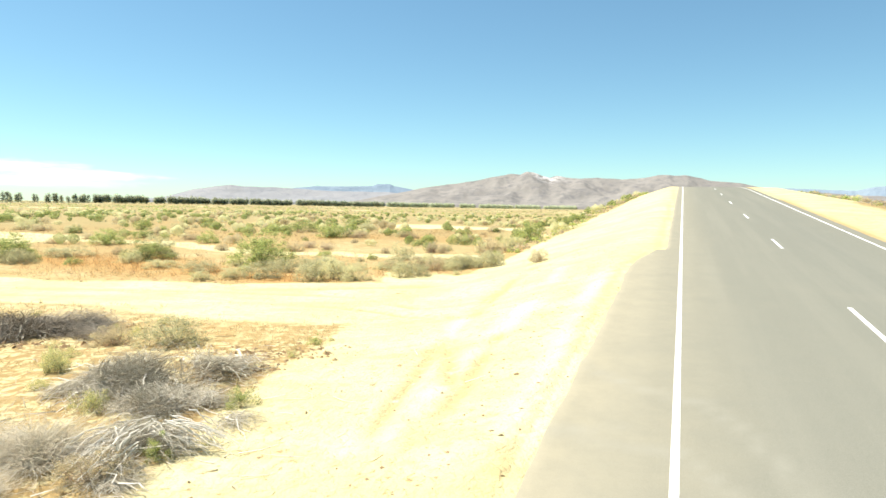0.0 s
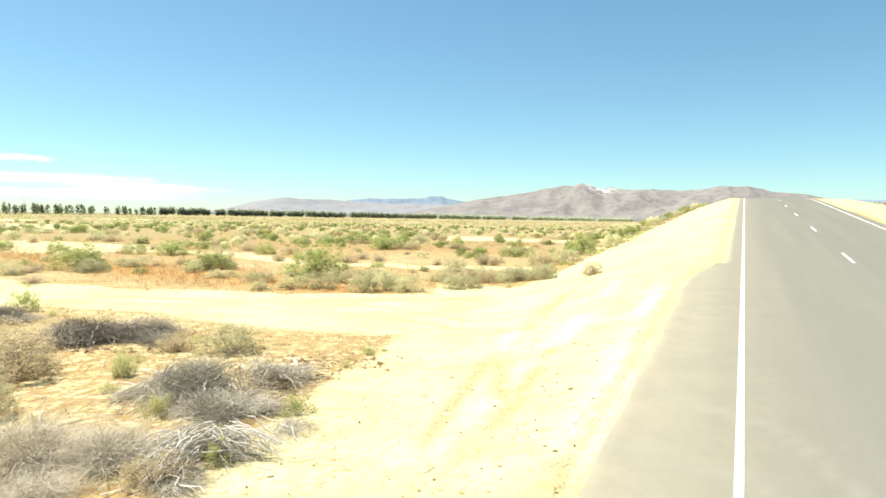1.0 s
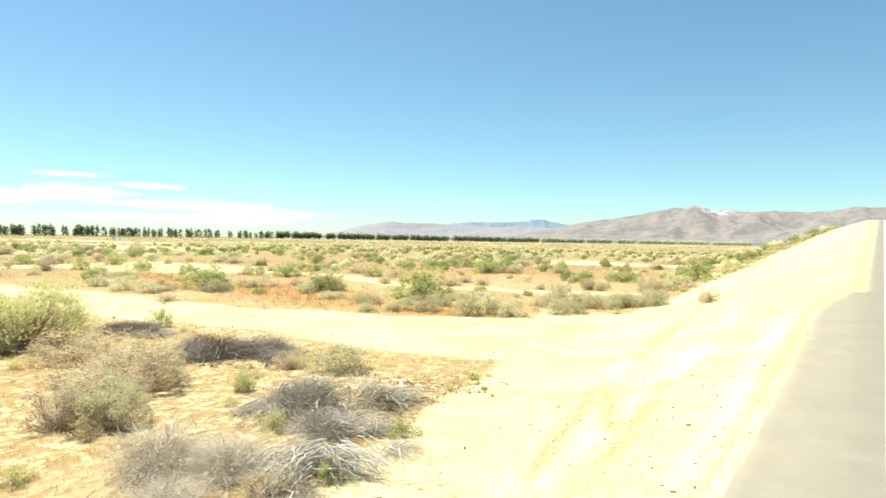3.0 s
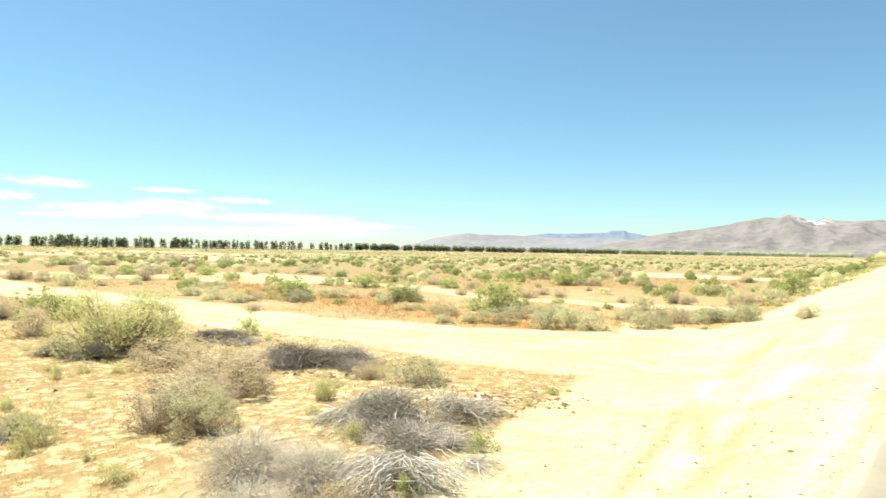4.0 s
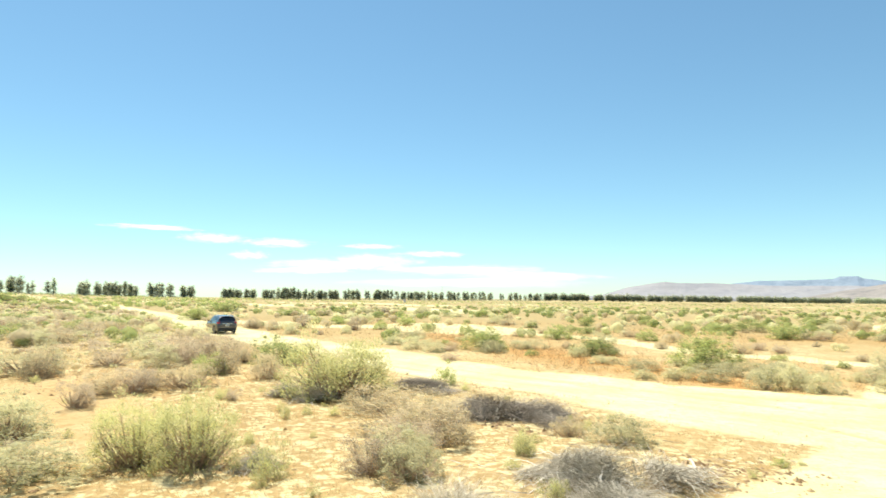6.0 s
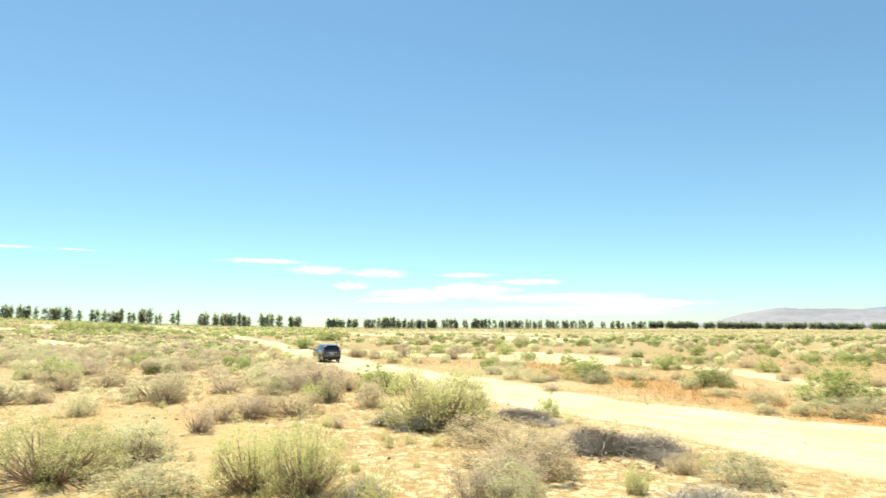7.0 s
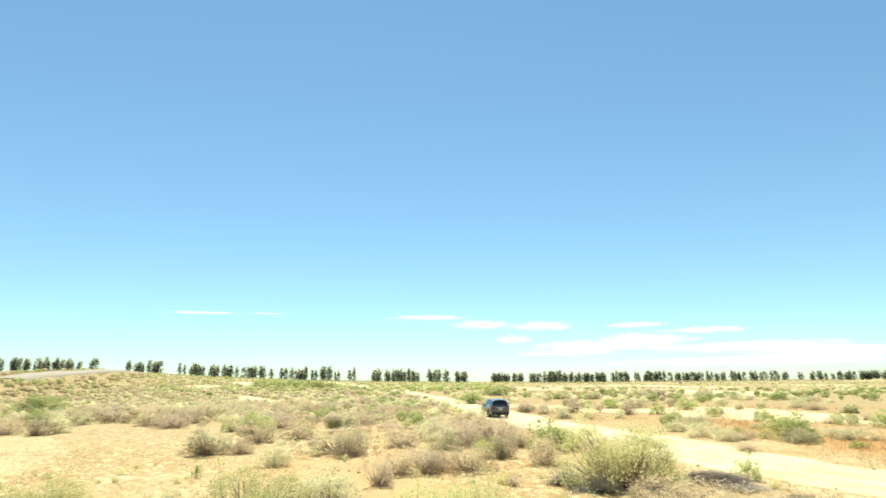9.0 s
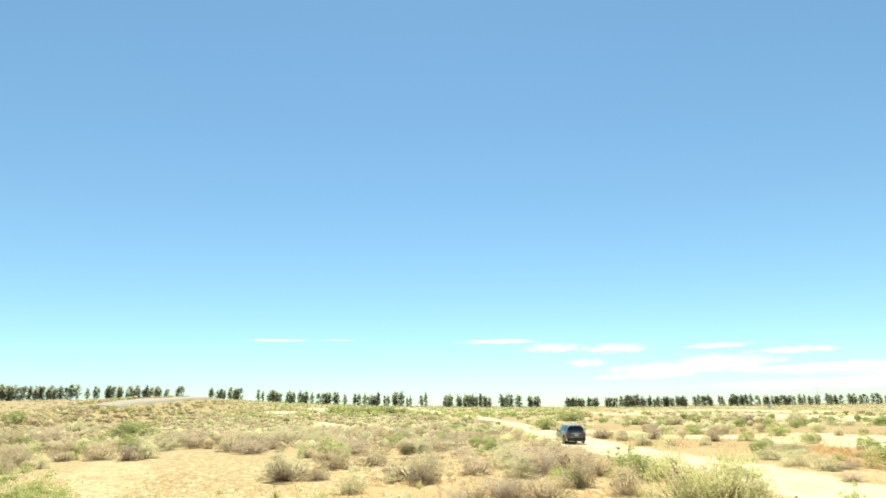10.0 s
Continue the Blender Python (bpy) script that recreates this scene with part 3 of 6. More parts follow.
def cloud(az, el, wide, tall, dist=4450):
    """A thin wisp; width and height in degrees."""
    global cloud_mesh
    if cloud_mesh is None:
        n = 12
        vs = [(2 * i / n - 1, 0.12 * ((2 * i / n - 1) ** 2 + (2 * j / n - 1) ** 2), 2 * j / n - 1) for j in range(n + 1) for i in range(n + 1)]
        fs = [(j * (n + 1) + i, j * (n + 1) + i + 1, (j + 1) * (n + 1) + i + 1, (j + 1) * (n + 1) + i) for j in range(n) for i in range(n)]
        cloud_mesh = mesh_from("backdrop_cloud", vs, fs, CLOUD, smooth=True)
    ob = new("backdrop_cloud", cloud_mesh)
    a = radians(az)
    ob.matrix_world = pose(-math.sin(a) * dist, math.cos(a) * dist, 3.45 + math.tan(radians(el)) * dist, 0, 0, az) @ Matrix.Diagonal((radians(wide) * dist * 0.6, 60, radians(tall) * dist * 0.65, 1))
    ob.visible_shadow = False
    return tagged(ob, "thin white wisp of cloud low in the sky", "cloud", "clouds", kind="structure")


for az, el, wide, tall in ((60.1, 4.95, 6.5, 0.95), (54.5, 4.70, 7.0, 0.8), (46.2, 4.55, 5.5, 0.5), (65.2, 5.65, 7.5, 0.45), (57.3, 3.5, 3.6, 0.8),
                           (50.5, 2.75, 11, 1.1), (46.2, 3.2, 9.0, 1.5), (37, 2.4, 16, 1.0), (52.5, 2.2, 9.0, 0.55), (40.5, 3.9, 6.5, 0.6),
                           (85.5, 5.9, 6.5, 0.26), (80, 5.95, 3.5, 0.14), (31, 1.85, 13, 0.9), (37, 1.2, 22, 0.9)):
    cloud(az, el, wide, tall)


# ---- plants ----
def tubes(paths, radii, sides=3):
    """Tapered stems along paths of points; verts and faces."""
    verts, faces = [], []
    for pts, r in zip(paths, radii):
        base = len(verts)
        n = len(pts)
        for i, p in enumerate(pts):
            q = pts[min(i + 1, n - 1)] - pts[max(i - 1, 0)]
            q = q / (np.linalg.norm(q) + 1e-9)
            a = np.cross(q, (0.3, 0.5, 0.81))
            a = a / (np.linalg.norm(a) + 1e-9)
            b = np.cross(q, a)
            rr = r * (1 - 0.75 * i / (n - 1))
            for k in range(sides):
                t = 2 * math.pi * k / sides
                verts.append(p + rr * (math.cos(t) * a + math.sin(t) * b))
        for i in range(n - 1):
            for k in range(sides):
                l = (k + 1) % sides
                faces.append((base + i * sides + k, base + i * sides + l, base + (i + 1) * sides + l, base + (i + 1) * sides + k))
    return np.array(verts), faces


def leaf_quads(pos, way, length, width, rng):
    """Pointed leaves, one folded-open diamond each."""
    n = len(pos)
    way = way / (np.linalg.norm(way, axis=1)[:, None] + 1e-9)
    side = np.cross(way, rng.normal(size=(n, 3)))
    side = side / (np.linalg.norm(side, axis=1)[:, None] + 1e-9)
    ln = (length * rng.uniform(0.6, 1.3, n))[:, None]
    wd = (width * rng.uniform(0.6, 1.3, n))[:, None]
    v = np.stack([pos, pos + way * ln * 0.5 + side * wd, pos + way * ln, pos + way * ln * 0.5 - side * wd], 1).reshape(-1, 3)
    return v, np.arange(4 * n).reshape(n, 4)


BLOB = np.array([(1, 0, 0), (0, 1, 0), (-1, 0, 0), (0, -1, 0), (0, 0, 1), (0, 0, -1), (0.62, 0.62, 0.5), (-0.62, 0.62, 0.5), (-0.62, -0.62, 0.5), (0.62, -0.62, 0.5)])
BLOB_FACES = np.array([(0, 6, 9), (0, 1, 6), (1, 7, 6), (1, 2, 7), (2, 8, 7), (2, 3, 8), (3, 9, 8), (3, 0, 9), (4, 9, 6), (4, 6, 7), (4, 7, 8), (4, 8, 9), (1, 0, 5), (2, 1, 5), (3, 2, 5), (0, 3, 5)])


def blobs(centres, radii, rng, squash=0.8):
    """The dense hearts of leaf clumps: rough uneven lumps."""
    n = len(centres)
    v = BLOB[None] * rng.uniform(0.82, 1.18, (n, len(BLOB), 1)) * np.asarray(radii).reshape(-1, 1, 1) * (1, 1, squash)
    v = v + np.asarray(centres)[:, None, :]
    return v.reshape(-1, 3), (BLOB_FACES[None] + len(BLOB) * np.arange(n)[:, None, None]).reshape(-1, 3)


def soft_normals(me, normals):
    """Foliage is shaded as the rounded mass that its leaves make together."""
    normals = np.asarray(normals, float)
    normals = normals / (np.linalg.norm(normals, axis=1)[:, None] + 1e-9)
    me.polygons.foreach_set("use_smooth", [True] * len(me.polygons))
    me.normals_split_custom_set_from_vertices(normals.tolist())
    return me


def joined(*pairs):
    verts, faces, base = [], [], 0
    for v, f in pairs:
        verts.append(v)
        faces += (np.asarray(f) + base).tolist()
        base += len(v)
    return np.vstack(verts), faces


def dome_points(rng, n, inner=0.45, spread=(0.40, 0.40, 0.80), lift=0.08):
    d = rng.normal(size=(n, 3))
    d[:, 2] = np.abs(d[:, 2]) * 0.85
    d /= np.linalg.norm(d, axis=1)[:, None]
    r = rng.uniform(inner, 1.0, n) ** 0.6
    return d * r[:, None] * spread + (0, 0, lift)


def shrub_meshes(name, seed, leaf_mat, stem_mat, leaves=2200, clumps=34, leaf=(0.085, 0.013), puff=0.10, stems=28, inner=0.45, spread=(0.40, 0.40, 0.80), upright=0.5, heart=0.0, lobes=4):
    """Stems and foliage of a shrub one unit wide and one unit high."""
    rng = np.random.default_rng(seed)
    # several overlapping lobes make the uneven outline
    tips = dome_points(rng, clumps, inner, spread, 0.03)
    n_lobes = lobes
    at = rng.uniform(0, 2 * math.pi) + np.arange(n_lobes) * 2 * math.pi / n_lobes + rng.normal(size=n_lobes) * 0.3
    grow = rng.uniform(0.55, 0.95, n_lobes)
    which = rng.integers(0, n_lobes, clumps)
    tips = tips * np.column_stack([np.full(clumps, 0.66), np.full(clumps, 0.66), grow[which]])
    tips[:, 0] += np.cos(at[which]) * 0.20
    tips[:, 1] += np.sin(at[which]) * 0.20
    paths, radii = [], []
    for i in range(stems):
        tip = tips[i % clumps] * (0.95, 0.95, 0.78) + rng.normal(size=3) * 0.03
        root = np.append(rng.normal(size=2) * 0.010 + tip[:2] * 0.03, -0.03)
        bend = (root + tip) / 2 + np.array([tip[0] * 0.15, tip[1] * 0.15, -0.06]) + rng.normal(size=3) * 0.03
        ts = np.linspace(0, 1, 5)[:, None]
        paths.append((1 - ts) ** 2 * root + 2 * ts * (1 - ts) * bend + ts ** 2 * tip)
        radii.append(rng.uniform(0.006, 0.012))
    sv, sf = tubes(paths, radii)
    own = rng.integers(0, clumps, leaves)
    size = puff * rng.uniform(0.6, 1.4, clumps)
    ball = rng.normal(size=(leaves, 3))
    ball *= (rng.uniform(0, 1, leaves) ** 0.4 / np.linalg.norm(ball, axis=1))[:, None]
    pos = tips[own] + ball * 1.75 * size[own][:, None] * (1, 1, 0.8)
    pos[:, 2] = np.abs(pos[:, 2] - 0.02) + 0.02
    out = pos - (0, 0, 0.15)
    out = out / (np.linalg.norm(out, axis=1)[:, None] + 1e-9)
    way = out * 0.7 + rng.normal(size=(leaves, 3)) * 0.55 + np.array((0, 0, upright))
    lv, lf = leaf_quads(pos, way, leaf[0], leaf[1], rng)
    if heart:
        hv, hf = blobs(tips, size * heart, rng)
        hv[:, 2] = np.maximum(hv[:, 2], 0.02)
        lv, lf = joined((lv, lf), (hv, hf))
    lumps = lv - tips[np.argmin(((lv[:, None, :] - tips[None]) ** 2).sum(2), axis=1)]
    round_out = (lv - (0, 0, 0.05)) * (1.0, 1.0, 0.9) + lumps * 1.8 + rng.normal(size=lv.shape) * 0.10 + (0, 0, 0.72)
    return mesh_from(name + "_stems", sv, sf, stem_mat), soft_normals(mesh_from(name + "_foliage", lv, lf, leaf_mat), round_out)


def bent(rng, root, tip, rise, segs, jitter):
    """A limb from root to tip that bows upwards and wavers."""
    mid = (root + tip) / 2 + np.array([0, 0, rise]) + rng.normal(size=3) * jitter * 3
    ts = np.linspace(0, 1, segs)[:, None]
    p = (1 - ts) ** 2 * root + 2 * ts * (1 - ts) * mid + ts ** 2 * tip
    p[1:] += rng.normal(size=(segs - 1, 3)) * jitter
    p[:, 2] = np.maximum(p[:, 2], 0.0)
    return p


def brush_meshes(name, seed, twig_mat, limb_mat, twigs=3400, limbs=34, low=0.75):
    """A collapsed dead shrub: several fallen bundles of fine twigs, each with its own lie, and some bleached limbs."""
    rng = np.random.default_rng(seed)
    bundles = 13
    seat = np.column_stack([rng.normal(size=(bundles, 2)) * (0.20, 0.17), np.zeros(bundles)])
    lie = rng.uniform(0, 2 * math.pi, bundles)
    tall = rng.uniform(0.45, 1.1, bundles)

    def sweep(n, reach, thick, segs, wide, jitter):
        paths, radii = [], []
        for _ in range(n):
            k = rng.integers(0, bundles)
            a = lie[k] + rng.normal() * wide
            root = seat[k] + (*(rng.normal(size=2) * 0.07), rng.uniform(0, 0.30) * tall[k])
            ln = reach * rng.uniform(0.35, 1.0)
            tip = root + np.array([math.cos(a) * ln, math.sin(a) * ln, 0])
            rr = min(1.0, math.hypot(tip[0], tip[1]) / 0.55)
            tip[2] = low * tall[k] * math.sqrt(max(0.0, 1 - rr * rr)) * rng.uniform(0.35, 1.2) + 0.02
            paths.append(bent(rng, root, tip, 0.22 * rng.uniform(0, 1) * tall[k], segs, jitter))
            radii.append(thick * rng.uniform(0.6, 1.5))
        return tubes(paths, radii)

    tv, tf = joined(sweep(twigs * 2 // 3, 0.34, 0.0017, 3, 0.85, 0.012), sweep(twigs // 6, 0.36, 0.0036, 4, 0.9, 0.022))
    twig_mesh = mesh_from(name + "_twigs", tv, tf, twig_mat)
    return twig_mesh, [mesh_from("branch", *sweep(1, 0.6, 0.0075, 7, 0.8, 0.024), limb_mat) for _ in range(limbs)]


def bare_meshes(name, seed, twig_mat, limb_mat, twigs=3000):
    """A leafless shrub: a dome of fine twigs that fork on their way out."""
    rng = np.random.default_rng(seed)
    paths, radii = [], []
    heads = dome_points(rng, 200, 0.45, (0.46, 0.44, 0.72), 0.05) * rng.uniform(0.75, 1.1, (200, 1))
    for tip in heads:
        root = np.append(tip[:2] * 0.10 + rng.normal(size=2) * 0.02, 0.0)
        paths.append(bent(rng, root, tip * 0.8, 0.04, 5, 0.022))
        radii.append(0.0042)
    wood = mesh_from(name + "_stems", *tubes(paths, radii), limb_mat)
    paths, radii = [], []
    for _ in range(twigs):
        tip = heads[rng.integers(0, len(heads))]
        root = tip * rng.uniform(0.35, 0.85) + rng.normal(size=3) * 0.02
        end = root + (tip * (0.5, 0.5, 0.35) + rng.normal(size=3) * 0.22 + (0, 0, 0.06)) * rng.uniform(0.3, 0.8)
        end[2] = max(end[2], 0.01)
        paths.append(bent(rng, root, end, 0.01, 3, 0.008))
        radii.append(0.0016 * rng.uniform(0.7, 1.4))
    return wood, mesh_from(name + "_twigs", *tubes(paths, radii), twig_mat)


KINDS = {
    "green": ("green_shrub", LEAF_GREEN, TWIG_BROWN, dict(leaves=7800, clumps=110, leaf=(0.034, 0.0085), inner=0.52, puff=0.062, upright=0.8, heart=0.50), "leafy bright green desert shrub on sandy soil", 3),
    "greenC": ("lush_green_shrub", LEAF_GREEN, TWIG_BROWN, dict(leaves=13000, clumps=150, leaf=(0.030, 0.0075), inner=0.5, puff=0.060, upright=0.4, heart=0.5, lobes=6), "large rounded green shrub in several billowing lobes", 3),
    "sage": ("sage_shrub", LEAF_SAGE, TWIG_BROWN, dict(leaves=9400, clumps=130, leaf=(0.026, 0.0085), inner=0.52, puff=0.056, heart=0.50), "dense grey-green saltbush with a rounded crown", 4),
    "sageB": ("brown_footed_saltbush", LEAF_SAGE, TWIG_RUSSET, dict(leaves=8600, clumps=120, leaf=(0.026, 0.0085), inner=0.62, puff=0.052, stems=190, heart=0.42, spread=(0.42, 0.42, 0.86), lobes=5), "grey-green saltbush with dark brown twigs at its foot", 3),
    "beige": ("dry_shrub", LEAF_BEIGE, TWIG_RUSSET, dict(leaves=8800, clumps=130, leaf=(0.025, 0.0080), inner=0.52, puff=0.056, stems=90, heart=0.42), "half-dry straw-coloured shrub with fine grey stems", 4),
    "mauve": ("pinkish_dry_shrub", LEAF_MAUVE, TWIG_RUSSET, dict(leaves=8000, clumps=120, leaf=(0.025, 0.0072), inner=0.52, puff=0.056, stems=110, heart=0.35), "dry pinkish-grey shrub with bare twigs showing", 3),
    "sparse": ("small_weed", LEAF_OLIVE, TWIG_BROWN, dict(leaves=1700, lobes=3, clumps=30, leaf=(0.075, 0.015), puff=0.085, stems=30, upright=0.8, heart=0.0, spread=(0.42, 0.42, 0.80)), "small sparse green weed with upright stems", 3),
    "sprout": ("green_sprout", LEAF_GREEN, TWIG_BROWN, dict(leaves=1500, lobes=3, clumps=26, leaf=(0.085, 0.016), puff=0.08, stems=20, upright=1.0, spread=(0.42, 0.42, 0.80)), "small fresh green tuft on the sand", 2),
    "greenB": ("wide_green_shrub", LEAF_OLIVE, TWIG_RUSSET, dict(leaves=15000, clumps=190, leaf=(0.031, 0.0062), puff=0.050, stems=260, upright=1.2, inner=0.62, lobes=8, heart=0.3), "wide fresh green shrub with brown wood at its foot", 1),
    "big": ("tall_olive_shrub", LEAF_OLIVE, TWIG_RUSSET, dict(leaves=17000, clumps=190, leaf=(0.030, 0.0058), puff=0.048, stems=240, upright=1.2, inner=0.6, lobes=7, heart=0.3), "tall olive-green shrub with dark dead wood inside", 1),
}
prototypes = {}


def copy_scaled(ob, place, size):
    """copy_thing() with a size of its own; ob keeps the size that it was built at."""
    return copy_thing(ob, place @ Matrix.Diagonal((*(a / b for a, b in zip(size, ob.scale)), 1)))


planted = 0


def plant(kind, x, y, w, h):
    """One shrub with its stems and foliage, w metres wide and h high."""
    global planted
    planted += 1
    dark = kind == "dark_dead"
    kind = "dead" if dark else kind
    variants = KINDS[kind][5] if kind in KINDS else 3
    v = 7 if dark else planted % variants
    if kind in ("dead", "bare", "sparse", "sprout", "big"):
        w = w * 0.85
    z = float(ground_height(x, y)) - 0.02
    place, size = pose(x, y, z, 0, 0, (planted * 77) % 360), (w * 1.38, w * 1.38, h * (1.45 if kind not in ("dead", "bare") else 1.08))
    if (kind, v) in prototypes:
        return copy_scaled(prototypes[kind, v], place, size)
    if kind == "dead":
        name, label = "dead_brush", "collapsed dead brush, a tangle of grey twigs"
        root = new(name)
        if dark:
            label = "low heap of dark weathered dead brush"
        a, b = brush_meshes(name, 300 + v, TWIG_DARK if dark else TWIG_GREY, TWIG_GREY if dark else TWIG_PALE)
        part("twig_tangle", a, None, root)
        for limb in b:
            part("branch", limb, None, root)
    elif kind == "bare":
        root, label = new("leafless_shrub"), "leafless shrub of fine pinkish-grey twigs"
        a, b = bare_meshes("leafless_shrub", 700 + v, TWIG_MAUVE, TWIG_GREY)
        part("woody_base", a, None, root)
        part("twig_crown", b, None, root)
    else:
        name, leaf_mat, stem_mat, opts, label, _ = KINDS[kind]
        root = new(name)
        a, b = shrub_meshes(name, 17 * v + len(kind), leaf_mat, stem_mat, **opts)
        part("woody_base", a, None, root)
        part("foliage", b, None, root)
    root.matrix_basis = place @ Matrix.Diagonal((*size, 1))
    tagged(root, label, "shrub" if kind not in ("sparse", "sprout") else "weed", "desert scrub")
    prototypes[kind, v] = root
    return root


plant("dark_dead", -10.95, 15.0, 2.5, 0.75)
plant("dark_dead", -9.75, 15.85, 2.3, 0.68)
plant("sage", -6.40, 14.2, 1.35, 0.78)
plant("beige", -7.78, 14.17, 0.91, 0.64)
plant("dead", -4.95, 10.35, 2.45, 0.82)
plant("dead", -5.35, 9.95, 1.40, 0.60)
plant("dead", -4.35, 9.1, 1.55, 0.50)
plant("dead", -4.00, 7.60, 1.35, 0.50)
plant("bare", -5.95, 7.15, 1.65, 0.80)
plant("bare", -4.95, 7.30, 1.45, 0.66)
plant("bare", -5.25, 6.35, 1.10, 0.50)
plant("mauve", -10.07, 11.64, 1.70, 0.85)
plant("sprout", -3.14, 9.44, 0.52, 0.36)
plant("sparse", -7.36, 11.32, 0.51, 0.54)
plant("sprout", -3.04, 14.38, 0.31, 0.25)
plant("sparse", -2.72, 14.78, 0.17, 0.14)
plant("sparse", -3.23, 13.00, 0.23, 0.21)
plant("sparse", -3.12, 7.92, 0.15, 0.17)
plant("sprout", -3.58, 7.46, 0.34, 0.36)
plant("greenB", -16.85, 14.42, 3.15, 2.35)
plant("dead", -17.9, 13.0, 1.35, 0.72)
plant("dead", -16.6, 13.3, 1.60, 0.70)
plant("dark_dead", -15.91, 17.61, 2.3, 0.42)
plant("beige", -14.07, 13.51, 2.0, 0.85)
plant("sprout", -15.71, 18.87, 0.95, 0.87)
plant("beige", -11.25, 12.02, 2.60, 1.30)
plant("beige", -9.75, 11.0, 1.80, 1.02)
plant("mauve", -9.35, 9.75, 1.50, 0.90)
plant("mauve", -8.95, 8.40, 1.25, 0.95)
plant("sageB", -8.0, 8.45, 1.0, 0.80)
plant("sage", -8.9, 9.1, 1.3, 0.95)
plant("sparse", -10.27, 7.07, 0.87, 0.78)
plant("big", -12.00, 6.50, 1.80, 1.62)
plant("sparse", -7.22, 11.19, 0.38, 0.46)
plant("sparse", -12.89, 8.24, 0.35, 0.32)
plant("sparse", -14.93, 10.75, 0.31, 0.52)
plant("sparse", -12.21, 9.60, 0.18, 0.24)
plant("sparse", -8.71, 6.81, 0.24, 0.24)
plant("sparse", -7.62, 6.36, 0.43, 0.43)
plant("sparse", -13.10, 8.35, 0.24, 0.27)
plant("sparse", -6.84, 10.29, 0.24, 0.17)
plant("big", -13.10, 5.80, 1.70, 1.45)
plant("dead", -11.2, 7.3, 0.9, 0.55)
plant("sage", -17.90, 4.80, 1.70, 1.25)
plant("sage", -13.38, 3.81, 1.91, 0.84)
plant("big", -16.50, 2.70, 2.90, 1.40)
plant("green", -24.3, -6.0, 2.6, 2.0)
plant("green", -21.5, -4.4, 2.2, 1.5)
plant("big", -19.9, -2.1, 2.2, 1.15)

# a belt of saltbush along the edge of the sand
belt = np.random.default_rng(19)
for k in range(26):
    t = belt.uniform(0, 1)
    w = float(belt.uniform(0.7, 1.3))
    plant("beige" if k % 7 == 3 else "sage", float(np.interp(t, (0, 0.7, 1), (-7.0, 0.8, 3.6)) + belt.normal() * 0.3), float(np.interp(t, (0, 0.7, 1), (28.0, 30.6, 34.0)) + abs(belt.normal()) * 1.3), w, w * float(belt.uniform(0.6, 0.8)))

# the flats beyond the sand, the track and the far plain
plant("sage", -24.89, 29.16, 1.25, 0.85)
plant("green", -32.39, 42.43, 1.24, 1.09)
plant("greenC", -23.76, 32.93, 2.48, 1.44)
plant("sage", -22.33, 31.56, 1.68, 0.97)
plant("sage", -22.35, 35.87, 2.32, 0.74)
plant("beige", -44.46, 54.91, 0.72, 0.71)
plant("green", -55.92, 66.02, 0.91, 0.66)
plant("beige", -28.86, 44.97, 1.09, 0.49)
plant("sage", -35.55, 58.28, 1.47, 1.03)
plant("beige", -29.81, 50.77, 0.89, 0.65)
plant("green", -24.86, 44.83, 1.90, 1.23)
plant("green", -26.39, 53.19, 1.58, 0.88)
plant("green", -32.12, 64.95, 1.75, 1.32)
plant("greenC", -16.55, 34.00, 2.22, 1.16)
plant("sage", -16.52, 35.35, 1.57, 1.41)
plant("sage", -11.54, 28.70, 1.37, 0.58)
plant("sage", -13.88, 29.81, 1.48, 0.52)
plant("sage", -9.32, 26.80, 0.95, 0.62)
plant("beige", -15.21, 41.77, 0.93, 0.72)
plant("green", -18.35, 47.37, 1.35, 1.05)
plant("beige", -20.77, 50.04, 1.60, 0.72)
plant("sage", -26.69, 61.10, 1.17, 1.18)
plant("green", -58.41, 80.29, 2.76, 1.19)
plant("sage", -43.60, 63.83, 2.55, 1.32)
plant("beige", -39.95, 60.25, 1.86, 0.83)
plant("greenC", -9.82, 32.82, 2.78, 1.86)
plant("sage", -8.15, 27.60, 1.64, 0.79)
plant("sage", -7.82, 29.98, 1.26, 0.80)
plant("beige", -10.43, 42.34, 1.15, 0.77)
plant("mauve", -9.97, 44.99, 1.01, 0.68)
plant("mauve", -8.44, 44.04, 0.91, 0.58)
plant("green", -15.90, 67.51, 3.44, 1.35)
plant("green", -10.47, 58.08, 2.70, 1.54)
plant("beige", -8.20, 57.33, 2.03, 0.81)
plant("sage", -5.76, 26.29, 1.11, 1.03)
plant("sage", -4.99, 27.08, 1.20, 1.29)
plant("sage", -3.86, 26.85, 1.16, 0.97)
plant("sage", -2.52, 36.98, 1.45, 1.01)
plant("sage", -1.90, 28.09, 0.90, 0.77)
plant("sage", -1.11, 28.79, 1.07, 0.67)
plant("beige", -3.95, 42.16, 0.63, 0.52)
plant("beige", -3.54, 60.03, 1.45, 0.73)
plant("mauve", -0.75, 42.96, 1.04, 0.84)
plant("beige", 0.04, 42.42, 0.86, 0.71)
plant("sage", 0.93, 31.80, 1.00, 0.89)
plant("sage", 0.73, 28.91, 0.40, 0.30)
plant("sage", 2.68, 31.27, 1.16, 0.84)
plant("beige", 3.36, 41.55, 1.77, 1.19)
plant("sage", 4.77, 41.63, 1.75, 1.38)
plant("greenC", 7.50, 52.10, 2.13, 1.73)
plant("beige", 6.52, 74.07, 2.14, 0.96)
plant("mauve", 1.97, 53.42, 1.57, 0.84)
plant("sage", 3.02, 44.09, 1.13, 0.98)
